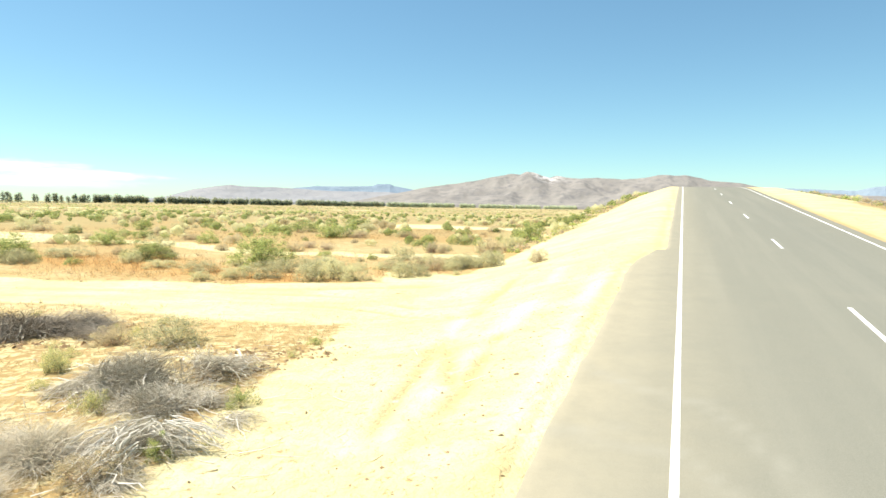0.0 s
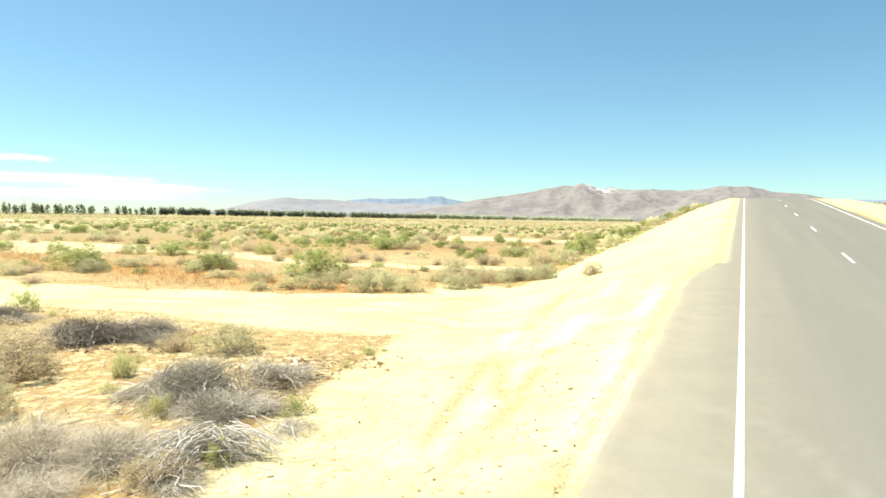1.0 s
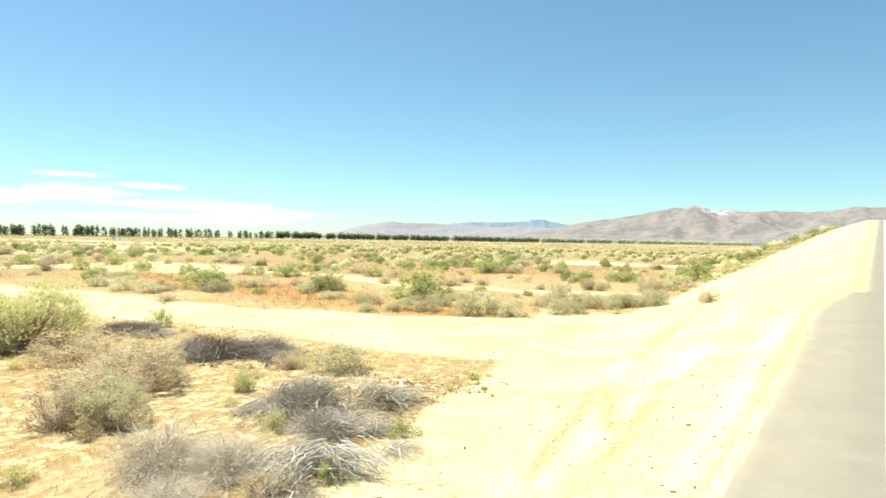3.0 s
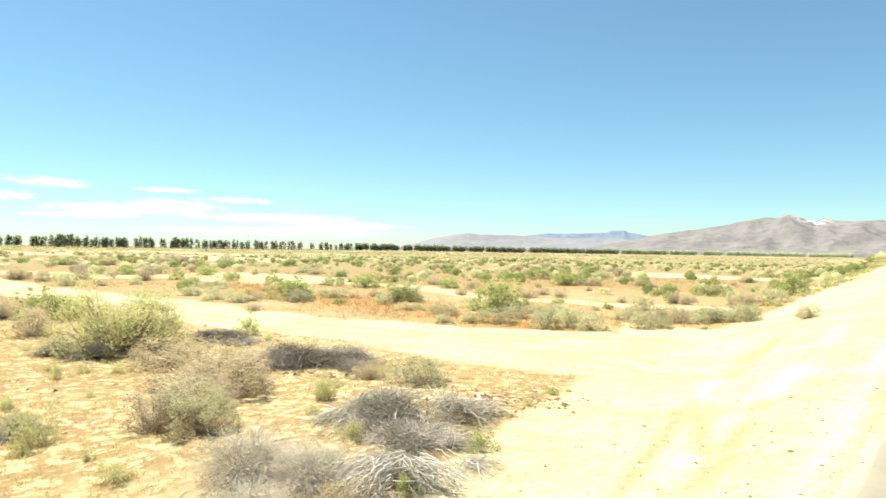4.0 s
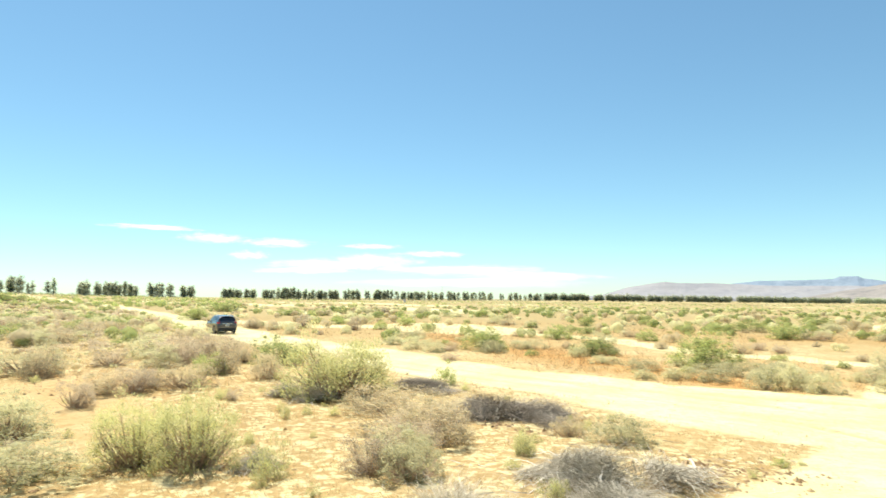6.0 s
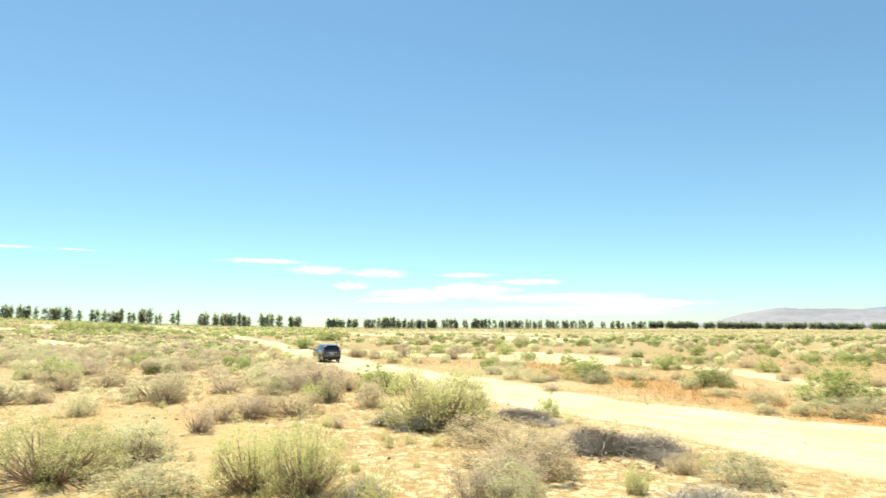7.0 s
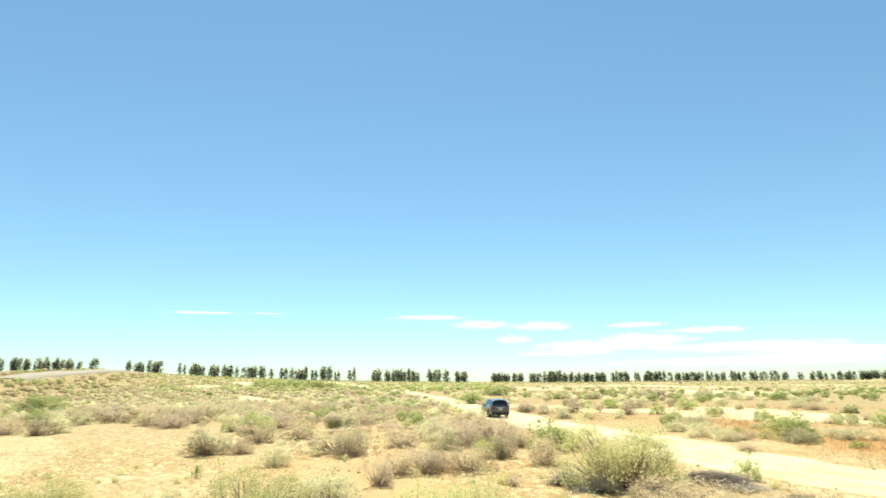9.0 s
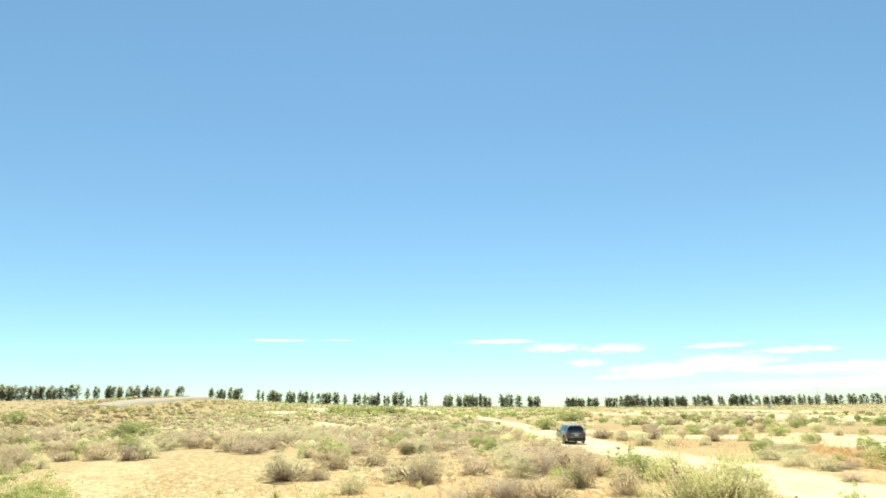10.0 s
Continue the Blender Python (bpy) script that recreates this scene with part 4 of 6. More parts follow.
plant("sage", -8.93, 71.94, 1.88, 1.02)
plant("green", -12.67, 89.93, 3.60, 1.02)
plant("green", 14.07, 66.09, 2.33, 1.35)
plant("sage", -33.39, 36.60, 1.87, 0.72)
plant("mauve", -21.61, 26.54, 1.10, 0.39)
plant("beige", -56.00, 36.72, 1.82, 1.38)
plant("sage", -45.15, 33.36, 1.21, 0.95)
plant("mauve", -50.34, 38.79, 1.56, 1.48)
plant("mauve", -42.99, 34.79, 0.82, 0.48)
plant("green", -56.56, 48.87, 1.93, 1.06)
plant("mauve", -44.79, 40.57, 1.30, 1.32)
plant("green", -43.41, 42.80, 1.13, 1.12)
plant("sage", -37.86, 38.99, 1.18, 0.82)
plant("green", -48.18, 51.55, 1.85, 1.28)
plant("sage", -45.39, 56.05, 0.83, 0.89)
plant("mauve", -24.56, 30.15, 0.97, 0.46)
plant("green", -82.21, 60.27, 4.11, 1.26)
plant("green", -79.39, 63.94, 3.44, 1.24)
plant("green", -82.92, 71.72, 2.11, 1.23)
plant("sage", -79.49, 75.38, 2.59, 1.38)
plant("mauve", -79.05, 79.12, 3.61, 1.74)
plant("sage", -67.29, 76.53, 2.94, 1.53)
plant("sage", -61.14, 76.59, 3.04, 0.85)
plant("beige", -62.81, 37.05, 2.58, 1.46)
plant("greenC", -78.85, 42.69, 3.31, 1.82)
plant("green", -106.92, 64.33, 5.72, 1.91)
plant("green", -181.39, 30.37, 4.13, 2.36)
plant("green", -168.71, 32.97, 5.99, 2.81)
plant("green", -169.53, 38.75, 6.11, 2.71)
plant("green", -166.06, 44.37, 7.60, 2.54)
plant("green", -109.93, 43.45, 1.89, 1.52)
plant("beige", -130.14, 42.36, 4.24, 1.53)
plant("mauve", -65.30, 18.59, 3.24, 1.49)
plant("beige", -38.70, 8.78, 2.08, 1.10)
plant("mauve", -49.53, 9.71, 2.56, 1.46)
plant("sageB", -30.00, 8.82, 2.21, 1.24)
plant("sage", -27.20, 5.23, 1.33, 0.99)
plant("sage", -60.58, 8.35, 1.74, 1.11)
plant("sageB", -33.51, 3.28, 2.07, 1.44)
plant("mauve", -30.81, 12.47, 1.47, 1.06)
plant("beige", -47.52, 15.74, 1.95, 1.05)
plant("beige", -53.34, 19.74, 1.98, 1.20)
plant("mauve", -30.52, 15.56, 2.98, 1.90)
plant("beige", -22.24, 11.58, 1.92, 1.10)
plant("mauve", -23.14, 10.33, 1.38, 0.94)
plant("beige", -24.86, 14.80, 1.41, 1.49)
plant("mauve", -76.47, -16.80, 3.14, 2.20)
plant("sage", -47.46, -10.61, 1.11, 1.02)
plant("sage", -94.86, -15.63, 1.56, 1.72)
plant("greenC", -81.66, -9.06, 5.21, 2.40)
plant("mauve", -51.02, -6.10, 1.89, 1.31)
plant("sage", -51.93, -4.94, 1.49, 1.50)
plant("beige", -65.93, -4.16, 2.72, 1.38)
plant("mauve", -77.18, -2.12, 2.82, 1.41)
plant("beige", -55.63, 1.08, 2.69, 1.60)
plant("mauve", -54.46, 2.80, 2.34, 1.23)
plant("sage", -110.53, -20.76, 3.32, 2.50)
plant("green", -135.14, -35.58, 3.53, 2.58)
plant("beige", -62.47, 5.44, 2.56, 1.43)
plant("beige", -66.70, 8.19, 2.51, 1.44)
plant("beige", -74.18, -19.69, 3.71, 2.15)
plant("sage", -20.33, 1.02, 0.58, 0.57)
plant("sprout", -25.26, 2.10, 0.33, 0.62)
plant("sageB", -17.30, 4.59, 1.29, 1.17)
plant("mauve", -22.34, 9.86, 1.15, 0.88)
plant("mauve", -18.31, 11.20, 0.49, 0.47)
plant("beige", -22.63, 8.93, 1.47, 0.85)
plant("mauve", -30.20, 17.77, 3.06, 1.46)
plant("mauve", -29.26, 14.67, 1.99, 1.27)
plant("beige", -27.96, 17.72, 1.32, 1.12)
plant("beige", -22.01, 15.07, 1.41, 1.14)
plant("mauve", -52.60, 2.54, 2.64, 1.12)
plant("sage", -64.50, 6.05, 4.05, 1.63)
plant("mauve", -46.95, 9.03, 2.54, 1.21)
plant("mauve", -74.64, -2.46, 2.91, 1.19)
plant("sage", -65.13, 9.45, 2.43, 1.59)
plant("beige", -28.63, 8.94, 1.33, 1.41)
plant("mauve", -20.45, 7.26, 0.94, 1.00)
plant("mauve", -14.78, 4.21, 0.57, 0.66)


def scrub_field(count, r0, r1, az0, az1, keep, seed):
    """Loose random places for scrub in a sector; keep(x, y) gives the chance."""
    rng = np.random.default_rng(seed)
    r = np.sqrt(rng.uniform(r0 * r0, r1 * r1, count))
    a = np.radians(rng.uniform(az0, az1, count))
    x, y = -np.sin(a) * r, np.cos(a) * r
    ok = rng.uniform(0, 1, count) < keep(x, y)
    return x[ok], y[ok], rng


def far_road_share(x, y):
    dx, dy = MOUND_B[0] - MOUND_A[0], MOUND_B[1] - MOUND_A[1]
    ln = math.hypot(dx, dy)
    t = ((x - MOUND_A[0]) * dx + (y - MOUND_A[1]) * dy) / ln ** 2
    v = ((x - MOUND_A[0]) * -dy + (y - MOUND_A[1]) * dx) / ln
    return ((t > -0.02) & (t < 1.1) & (v > -8) & (v < 2)).astype(float)


def open_chance(x, y):
    """Where scrub grows: not on sand, track, road or the bare flats."""
    s, u = road_coords(x, y)
    sand = sand_share(x, y)
    road = (u > -3) & (u < 17) & (s > -150) & (s < 200)
    bare = 1 - smooth(0.8, 1.2, np.hypot((x + 42) / 19, (y + 3) / 8.5))
    clump = np.maximum(smooth(0.36, 0.62, fractal(x, y, 11.0, 3, 91)), 1.2 * smooth(40, 60, -x) * (1 - smooth(15, 45, y)))
    trk = 1 - smooth(2.6, 4.2, track_distance(x, y))
    road = road | (far_road_share(x, y) > 0.5)
    thin = 0.62 + 0.38 * smooth(20, 60, -x)
    trk = np.maximum(trk, pale_share(x, y))
    return np.where(road, 0, thin * (0.15 + 0.85 * clump) * (1 - sand) * (1 - bare) * (1 - trk))


# shrubs of the middle distance, each one a plant of its own
mx_, my_, rng_ = scrub_field(760, 27, 80, -12, 106, open_chance, 5)
for x, y in zip(mx_[:230], my_[:230]):
    dry = (y < 24 + 0.25 * -x) and x < -20
    kind = rng_.choice(["beige", "sage", "mauve", "mauve", "beige", "green"] if dry else ["green", "sage", "sage", "beige", "green"])
    w = float(rng_.uniform(0.8, 2.1)) if dry else float(rng_.uniform(0.4, 1.0))
    plant(str(kind), float(x), float(y), w, w * float(rng_.uniform(0.52, 0.82)))


def far_scrub(name, x, y, widths, per, material, label, seed):
    """Countless far shrubs in one mesh, each a loose tuft of leaf blades."""
    rng = np.random.default_rng(seed)
    n = len(x)
    z = ground_height(x, y)
    lumps = 3 if per > 36 else 2 if per > 12 else 1
    pts = dome_points(rng, n * per, 0.75, (0.46, 0.46, 0.60), 0.05).reshape(n, per, 3)
    hs = widths * rng.uniform(0.6, 0.95, n) * (1 - 0.62 * smooth(90, 260, np.hypot(x, y)))
    pos = np.stack([x[:, None] + pts[..., 0] * widths[:, None], y[:, None] + pts[..., 1] * widths[:, None], z[:, None] + pts[..., 2] * hs[:, None]], -1)
    way = pts.reshape(-1, 3) + rng.normal(size=(n * per, 3)) * 0.4 + (0, 0, 0.35)
    ln = np.repeat(widths, per) * 1.05 / math.sqrt(per)
    v, f = leaf_quads(pos.reshape(-1, 3) - way / np.linalg.norm(way, axis=1)[:, None] * (ln * 0.5)[:, None], way, ln, ln * 0.24, rng)
    v[:, 2] = np.maximum(v[:, 2], np.repeat(z, per * 4) - 0.05)
    c = np.column_stack([np.repeat(x, lumps), np.repeat(y, lumps), np.repeat(z + 0.24 * hs, lumps)])
    c[:, :2] += rng.normal(size=(n * lumps, 2)) * np.repeat(widths, lumps)[:, None] * (0.2 if lumps > 1 else 0)
    c[:, 2] = np.repeat(z + 0.30 * hs, lumps)
    hv, hf = blobs(c, np.minimum(np.repeat(widths, lumps), np.repeat(hs, lumps) * 1.5) * (0.15 if lumps > 2 else 0.36 if lumps > 1 else 0.45), rng, 0.95)
    soft = np.vstack([np.repeat(pts.reshape(-1, 3) + (0, 0, 0.16) + rng.normal(size=(n * per, 3)) * 0.25, 4, axis=0), np.tile(BLOB, (n * lumps, 1)) + (0, 0, 0.2) + rng.normal(size=(n * lumps * len(BLOB), 3)) * 0.3])
    v, f = joined((v, f), (hv, hf))
    me = soft_normals(mesh_from(name, v, f, material), soft)
    return tagged(new(name, me), label, "scrub", kind="stuff")


FAR = ((46, 190, 4400, 36), (190, 420, 8000, 12), (420, 1500, 5000, 4))
SCRUB = (("green", LEAF_GREEN, 0.36), ("sage", LEAF_SAGE, 0.36), ("dry", LEAF_BEIGE, 0.28))
for band, (r0, r1, count, per) in enumerate(FAR):
    x, y, rng = scrub_field(count, r0, r1, -34, 108, open_chance, 40 + band)
    pick = rng.uniform(0, 1, len(x)) + 0.45 * (smooth(-10, 50, 40 - y) - 0.4) + 0.5 * (fractal(x, y, 60, 2, 5) - 0.5)
    w = rng.uniform(0.7, 1.9, len(x)) * (1.0 + 0.2 * band)
    edge = 0.0
    for n, (word, mat, share) in enumerate(SCRUB):
        sel = (pick >= (edge if n else -9)) & (pick < (edge + share if n < 2 else 9))
        edge += share
        far_scrub("far_scrub", x[sel], y[sel], w[sel], per, mat, "%s scrub scattered over the distant plain" % word, 60 + 3 * band + n)

# the wide flats beyond the track carry a carpet of low dry scrub
x, y, rng = scrub_field(5000, 30, 175, 58, 108, lambda x, y: (1 - far_road_share(x, y)) * (1 - pale_share(x, y)) * (1 - sand_share(x, y)) * smooth(1.05, 1.4, np.hypot((x + 42) / 19, (y + 3) / 8.5)) * (1 - smooth(38, 58, y)), 140)
pick = rng.uniform(0, 1, len(x))
w = rng.uniform(0.5, 1.5, len(x))
for a, b, mat, label in ((0, 0.34, LEAF_BEIGE, "low straw-coloured scrub covering the flats"), (0.34, 0.64, LEAF_MAUVE, "low pinkish-grey dry scrub covering the flats"), (0.64, 1, LEAF_SAGE, "low grey-green scrub covering the flats")):
    close = np.hypot(x, y) < 75
    sel = (pick >= a) & (pick < b)
    far_scrub("low_scrub", x[sel & ~close], y[sel & ~close], w[sel & ~close], 14, mat, label, 141)
    far_scrub("low_scrub", x[sel & close], y[sel & close], w[sel & close], 90, mat, label, 145)
x, y, rng = scrub_field(1500, 150, 310, 58, 100, lambda x, y: (1 - far_road_share(x, y)) * (1 - pale_share(x, y)) * (0.4 + 0.6 * smooth(0.4, 0.6, fractal(x, y, 50, 2, 6))), 143)
far_scrub("low_scrub", x, y, rng.uniform(0.9, 2.4, len(x)), 9, LEAF_GREEN, "green scrub in front of the windbreak", 144)

x, y, rng = scrub_field(2600, 60, 210, 82, 107, lambda x, y: (1 - far_road_share(x, y)) * (1 - pale_share(x, y)) * smooth(0.9, 1.3, np.hypot((x + 42) / 19, (y + 3) / 8.5)), 147)
pick = rng.uniform(0, 1, len(x)) < 0.55
w = rng.uniform(0.6, 1.7, len(x))
far_scrub("low_scrub", x[pick], y[pick], w[pick], 24, LEAF_BEIGE, "dry straw-coloured scrub on the rise below the embankment", 148)
far_scrub("low_scrub", x[~pick], y[~pick], w[~pick], 24, LEAF_OLIVE, "olive scrub on the rise below the embankment", 149)

# low bushes along both crests of the road bank
bx, by = [], []
rng = np.random.default_rng(8)
for s in np.arange(36, 130, 0.5):
    for side in (0, 1):
        u = -(float(bank_foot(s)) + 0.3) - rng.exponential(1.7) if side == 0 else 15.0 + rng.exponential(3.0)
        px, py = road_xy(s + rng.uniform(-1, 1), u)
        bx.append(px)
        by.append(py)
bx, by = np.array(bx), np.array(by)
half = rng.uniform(0, 1, len(bx)) < 0.45
far_scrub("bank_scrub", bx[half], by[half], rng.uniform(0.5, 1.2, int(half.sum())), 40, LEAF_MAUVE, "dry bushes along the top of the sand bank", 90)
far_scrub("bank_scrub", bx[~half], by[~half], rng.uniform(0.5, 1.2, int((~half).sum())), 40, LEAF_GREEN, "grey-green bushes along the top of the sand bank", 91)


def grass_tufts(name, x, y, blades, height, material, label, seed):
    rng = np.random.default_rng(seed)
    n = len(x)
    X, Y = np.repeat(x, blades) + rng.normal(size=n * blades) * 0.06, np.repeat(y, blades) + rng.normal(size=n * blades) * 0.06
    pos = np.column_stack([X, Y, ground_height(X, Y) - 0.01])
    way = np.column_stack([rng.normal(size=(n * blades, 2)) * 0.55, np.ones(n * blades)])
    v, f = leaf_quads(pos, way, np.repeat(height * rng.uniform(0.5, 1.4, n), blades), np.full(n * blades, 0.010), rng)
    return tagged(new(name, mesh_from(name, v, f, material)), label, "grass", kind="stuff")


def weed_chance(x, y):
    return np.maximum(0.9 * rust_share(x, y), 0.25 * smooth(0.45, 0.6, fractal(x, y, 16.0, 3, 51))) * (1 - sand_share(x, y))


x, y, rng = scrub_field(16000, 25, 75, -5, 75, weed_chance, 77)
grass_tufts("rusty_grass", x, y, 9, 0.38, LEAF_WEED, "rust-coloured dry grass between the shrubs", 78)
x, y, rng = scrub_field(20000, 5, 40, 5, 106, lambda x, y: 0.75 * smooth(0.42, 0.6, fractal(x, y, 2.6, 3, 23)) * (1 - sand_share(x, y)), 79)
grass_tufts("dry_grass", x, y, 7, 0.13, LEAF_STRAW, "short dry yellow grass on the crust", 80)


def clods(name, x, y, size, material, label, seed):
    """Irregular lumps: squashed, jittered octahedra."""
    rng = np.random.default_rng(seed)
    base = np.array([(1, 0, 0), (0, 1, 0), (-1, 0, 0), (0, -1, 0), (0, 0, 0.8), (0, 0, -0.5)], float)
    tri = np.array([(0, 1, 4), (1, 2, 4), (2, 3, 4), (3, 0, 4), (1, 0, 5), (2, 1, 5), (3, 2, 5), (0, 3, 5)])
    n = len(x)
    sz = size * np.minimum(rng.lognormal(0, 0.5, n), 2.0)
    v = base[None] * (1 + 0.45 * rng.normal(size=(n, 6, 3)))
    v = v * sz[:, None, None] * (1, 1, 0.7)
    v[..., 0] += x[:, None]
    v[..., 1] += y[:, None]
    v[..., 2] += (ground_height(x, y) + 0.1 * sz)[:, None]
    f = (tri[None] + 6 * np.arange(n)[:, None, None]).reshape(-1, 3)
    return tagged(new(name, mesh_from(name, v.reshape(-1, 3), f, material)), label, "stones", kind="stuff")


# scattered small weeds on the crust
wx, wy, rng_ = scrub_field(150, 6, 30, 18, 100, lambda x, y: 0.8 * (1 - sand_share(x, y)) * (0.3 + 0.7 * smooth(0.4, 0.55, fractal(x, y, 5.0, 2, 37))), 9)
for x, y in zip(wx[:70], wy[:70]):
    w = float(rng_.uniform(0.16, 0.42))
    plant("sparse", float(x), float(y), w, w * float(rng_.uniform(0.7, 1.2)))

CLOD = twig_material("clod_earth", (0.27, 0.17, 0.085), (0.47, 0.34, 0.18))
x, y, rng = scrub_field(5200, 4.5, 34, -8, 104, lambda x, y: (0.15 + 0.85 * smooth(0.45, 0.62, fractal(x, y, 3.1, 3, 27))) * (1 - 0.97 * sand_share(x, y)), 81)
clods("earth_clods", x, y, 0.030, CLOD, "broken clods and pebbles on the desert floor", 82)
x, y, rng = scrub_field(2600, 5, 30, -20, 25, lambda x, y: np.exp(-((road_coords(x, y)[1] + 2.7) / 0.8) ** 2) + 0.5 * np.exp(-((road_coords(x, y)[1] + 5.4) / 1.6) ** 2), 181)
clods("sand_crumbs", x, y, 0.017, CLOD, "small brown crumbs on the bare sand", 182)
rng = np.random.default_rng(83)
x, y = -3.6 + rng.normal(size=150) * 0.9, 13.6 + rng.normal(size=150) * 0.45
clods("earth_clods", x, y, 0.033, CLOD, "heap of broken earth clods beside the brush", 84)
x, y = -8.7 + rng.normal(size=130) * 1.3, 16.2 + rng.normal(size=130) * 0.30
clods("earth_clods", x, y, 0.042, CLOD, "dark clods below the dead brush", 85)


# ---- windbreak trees ----
def tree_meshes(seed, tall):
    """Trunk with limbs, and a crown of many overlapping sprays."""
    rng = np.random.default_rng(seed)
    paths, radii = [], []
    trunk = np.column_stack([np.cumsum(rng.normal(size=6) * 0.010), np.cumsum(rng.normal(size=6) * 0.010), np.linspace(-0.03, 0.88, 6)])
    paths.append(trunk)
    radii.append(0.020)
    n = 30
    t = np.sort(rng.uniform(0.12, 0.95, n))
    a = rng.uniform(0, 2 * math.pi, n) + np.arange(n) * 2.4
    reach = 0.155 * tall * np.where(t < 0.42, 0.50 + 1.19 * t, np.clip(1 - (np.clip(t - 0.42, 0, 1) / 0.58) ** 1.4, 0.04, 1)) * rng.uniform(0.5, 1.12, n)
    tips = np.column_stack([np.cos(a) * reach, np.sin(a) * reach, t])
    for k in range(0, n, 2):
        root = np.array([np.interp(t[k] - 0.05, trunk[:, 2], trunk[:, c]) for c in range(3)])
        paths.append(np.linspace(root, tips[k], 3))
        radii.append(0.006)
    sv, sf = tubes(paths, radii, 3)
    leaves = 460
    own = rng.integers(0, n, leaves)
    pos = tips[own] + rng.normal(size=(leaves, 3)) * (0.042, 0.042, 0.050)
    pos[:, 2] = np.clip(pos[:, 2], 0.05, 1.02)
    way = rng.normal(size=(leaves, 3)) + (0, 0, 0.35)
    lv, lf = leaf_quads(pos, way, 0.105, 0.034, rng)
    hv, hf = blobs(tips * (0.85, 0.85, 1), 0.036 * rng.uniform(0.7, 1.3, n), rng, 0.9)
    lv, lf = joined((lv, lf), (hv, hf))
    soft = lv * (1, 1, 0.3) + rng.normal(size=lv.shape) * 0.06 + (0, 0, 0.42)
    return mesh_from("tree_trunk", sv, sf, BARK), soft_normals(mesh_from("tree_crown", lv, lf, LEAF_TREE), soft)


tree_kinds = []
tree_count = 0


def tree(x, y, h, w):
    global tree_count
    tree_count += 1
    v = (tree_count * 7) % 5
    place = pose(x, y, float(ground_height(x, y)) - 0.1, 0, 0, (tree_count * 131) % 360)
    for t in tree_kinds:
        if t[0] == v:
            return copy_scaled(t[1], place, (w, w, h))
    root = new("windbreak_tree")
    a, b = tree_meshes(500 + v, (0.8, 1.0, 1.2, 0.9, 1.1)[v])
    part("trunk", a, None, root)
    part("crown", b, None, root)
    root.matrix_basis = place @ Matrix.Diagonal((w, w, h, 1))
    tree_kinds.append((v, tagged(root, "tall dark green windbreak tree on the plain", "tree", "windbreak trees")))
    return root


def row_point(az, line):
    """Where the sight line at that azimuth meets a row of trees."""
    dx, dy = -math.sin(radians(az)), math.cos(radians(az))
    for (ax, ay), (bx, by) in zip(line, line[1:]):
        ex, ey = bx - ax, by - ay
        den = dx * ey - dy * ex
        k = (ax * dy - ay * dx) / den
        if -1e-6 <= k <= 1 + 1e-6:
            return ax + k * ex, ay + k * ey
    return line[-1]


def tree_clumps(spans, line, heights, step, seed, ranks=2):
    """Clumps of a windbreak; each span is a stretch of azimuth in degrees, the gaps between them are open."""
    r = np.random.default_rng(seed)
    for a0, a1 in spans:
        lift = r.uniform(0.88, 1.08)
        count = max(1, round((a1 - a0) / step))
        for k in range(count):
            az = a0 + (a1 - a0) * (k + 0.5 + 0.35 * r.uniform(-1, 1)) / count
            for rank in range(ranks if count > 2 else 1):
                x, y = row_point(az + rank * r.uniform(-0.2, 0.2), line)
                back = 1 + 0.012 * rank
                hh = float(np.interp(az, *heights)) * lift * r.uniform(0.78, 1.12)
                tree(x * back, y * back, hh, hh * r.uniform(0.9, 1.4))


NEAR_ROW = [(-255, -104), (-268, -96), (-330, -30), (-345, 186)]
FAR_ROW = [(-520, 236), (-492, 288), (-330, 586)]
tree_clumps(((104.6, 107), (103.6, 104.6), (101.9, 103.6), (101.2, 101.8), (100.7, 101.0), (100.1, 100.4), (99.3, 99.8), (96.7, 99.0), (95.5, 96.6), (94.4, 95.4), (93.2, 93.7),
             (89.7, 90.9), (88.3, 89.5), (86.5, 87.1), (85.0, 86.3), (83.7, 84.6), (82.7, 83.5)), NEAR_ROW, ((83, 90, 98, 105), (6.6, 6.2, 7.0, 6.4)), 0.29, 21)
tree_clumps(((81.7, 82.4), (80.0, 81.5), (79.2, 79.6), (77.9, 78.6), (77.2, 77.8), (76.3, 77.1), (75.4, 76.1), (74.3, 75.2), (73.3, 73.9), (72.0, 72.7), (69.5, 70.4), (66.1, 69.3),
             (64.6, 65.4), (64.0, 64.4), (63.3, 63.8), (61.7, 62.9)), NEAR_ROW, ((62, 70, 77, 83), (8.0, 8.6, 7.3, 6.5)), 0.29, 22)
tree_clumps(((57.7, 59.4), (56.6, 57.5), (55.0, 56.0), (53.1, 54.7), (51.5, 52.9), (49.1, 51.2), (47.9, 48.6), (47.1, 47.8), (46.3, 46.7), (44.5, 46.0), (44.1, 44.3),
             (41.3, 43.7), (40.5, 41.2), (39.3, 40.2), (37.9, 39.0), (36.4, 37.6), (35.6, 36.0), (34.8, 35.5), (33.7, 34.1), (32.1, 33.3), (30.2, 31.7)),
            FAR_ROW, ((30, 42, 54, 59), (8.6, 8.7, 9.8, 9.0)), 0.22, 23)


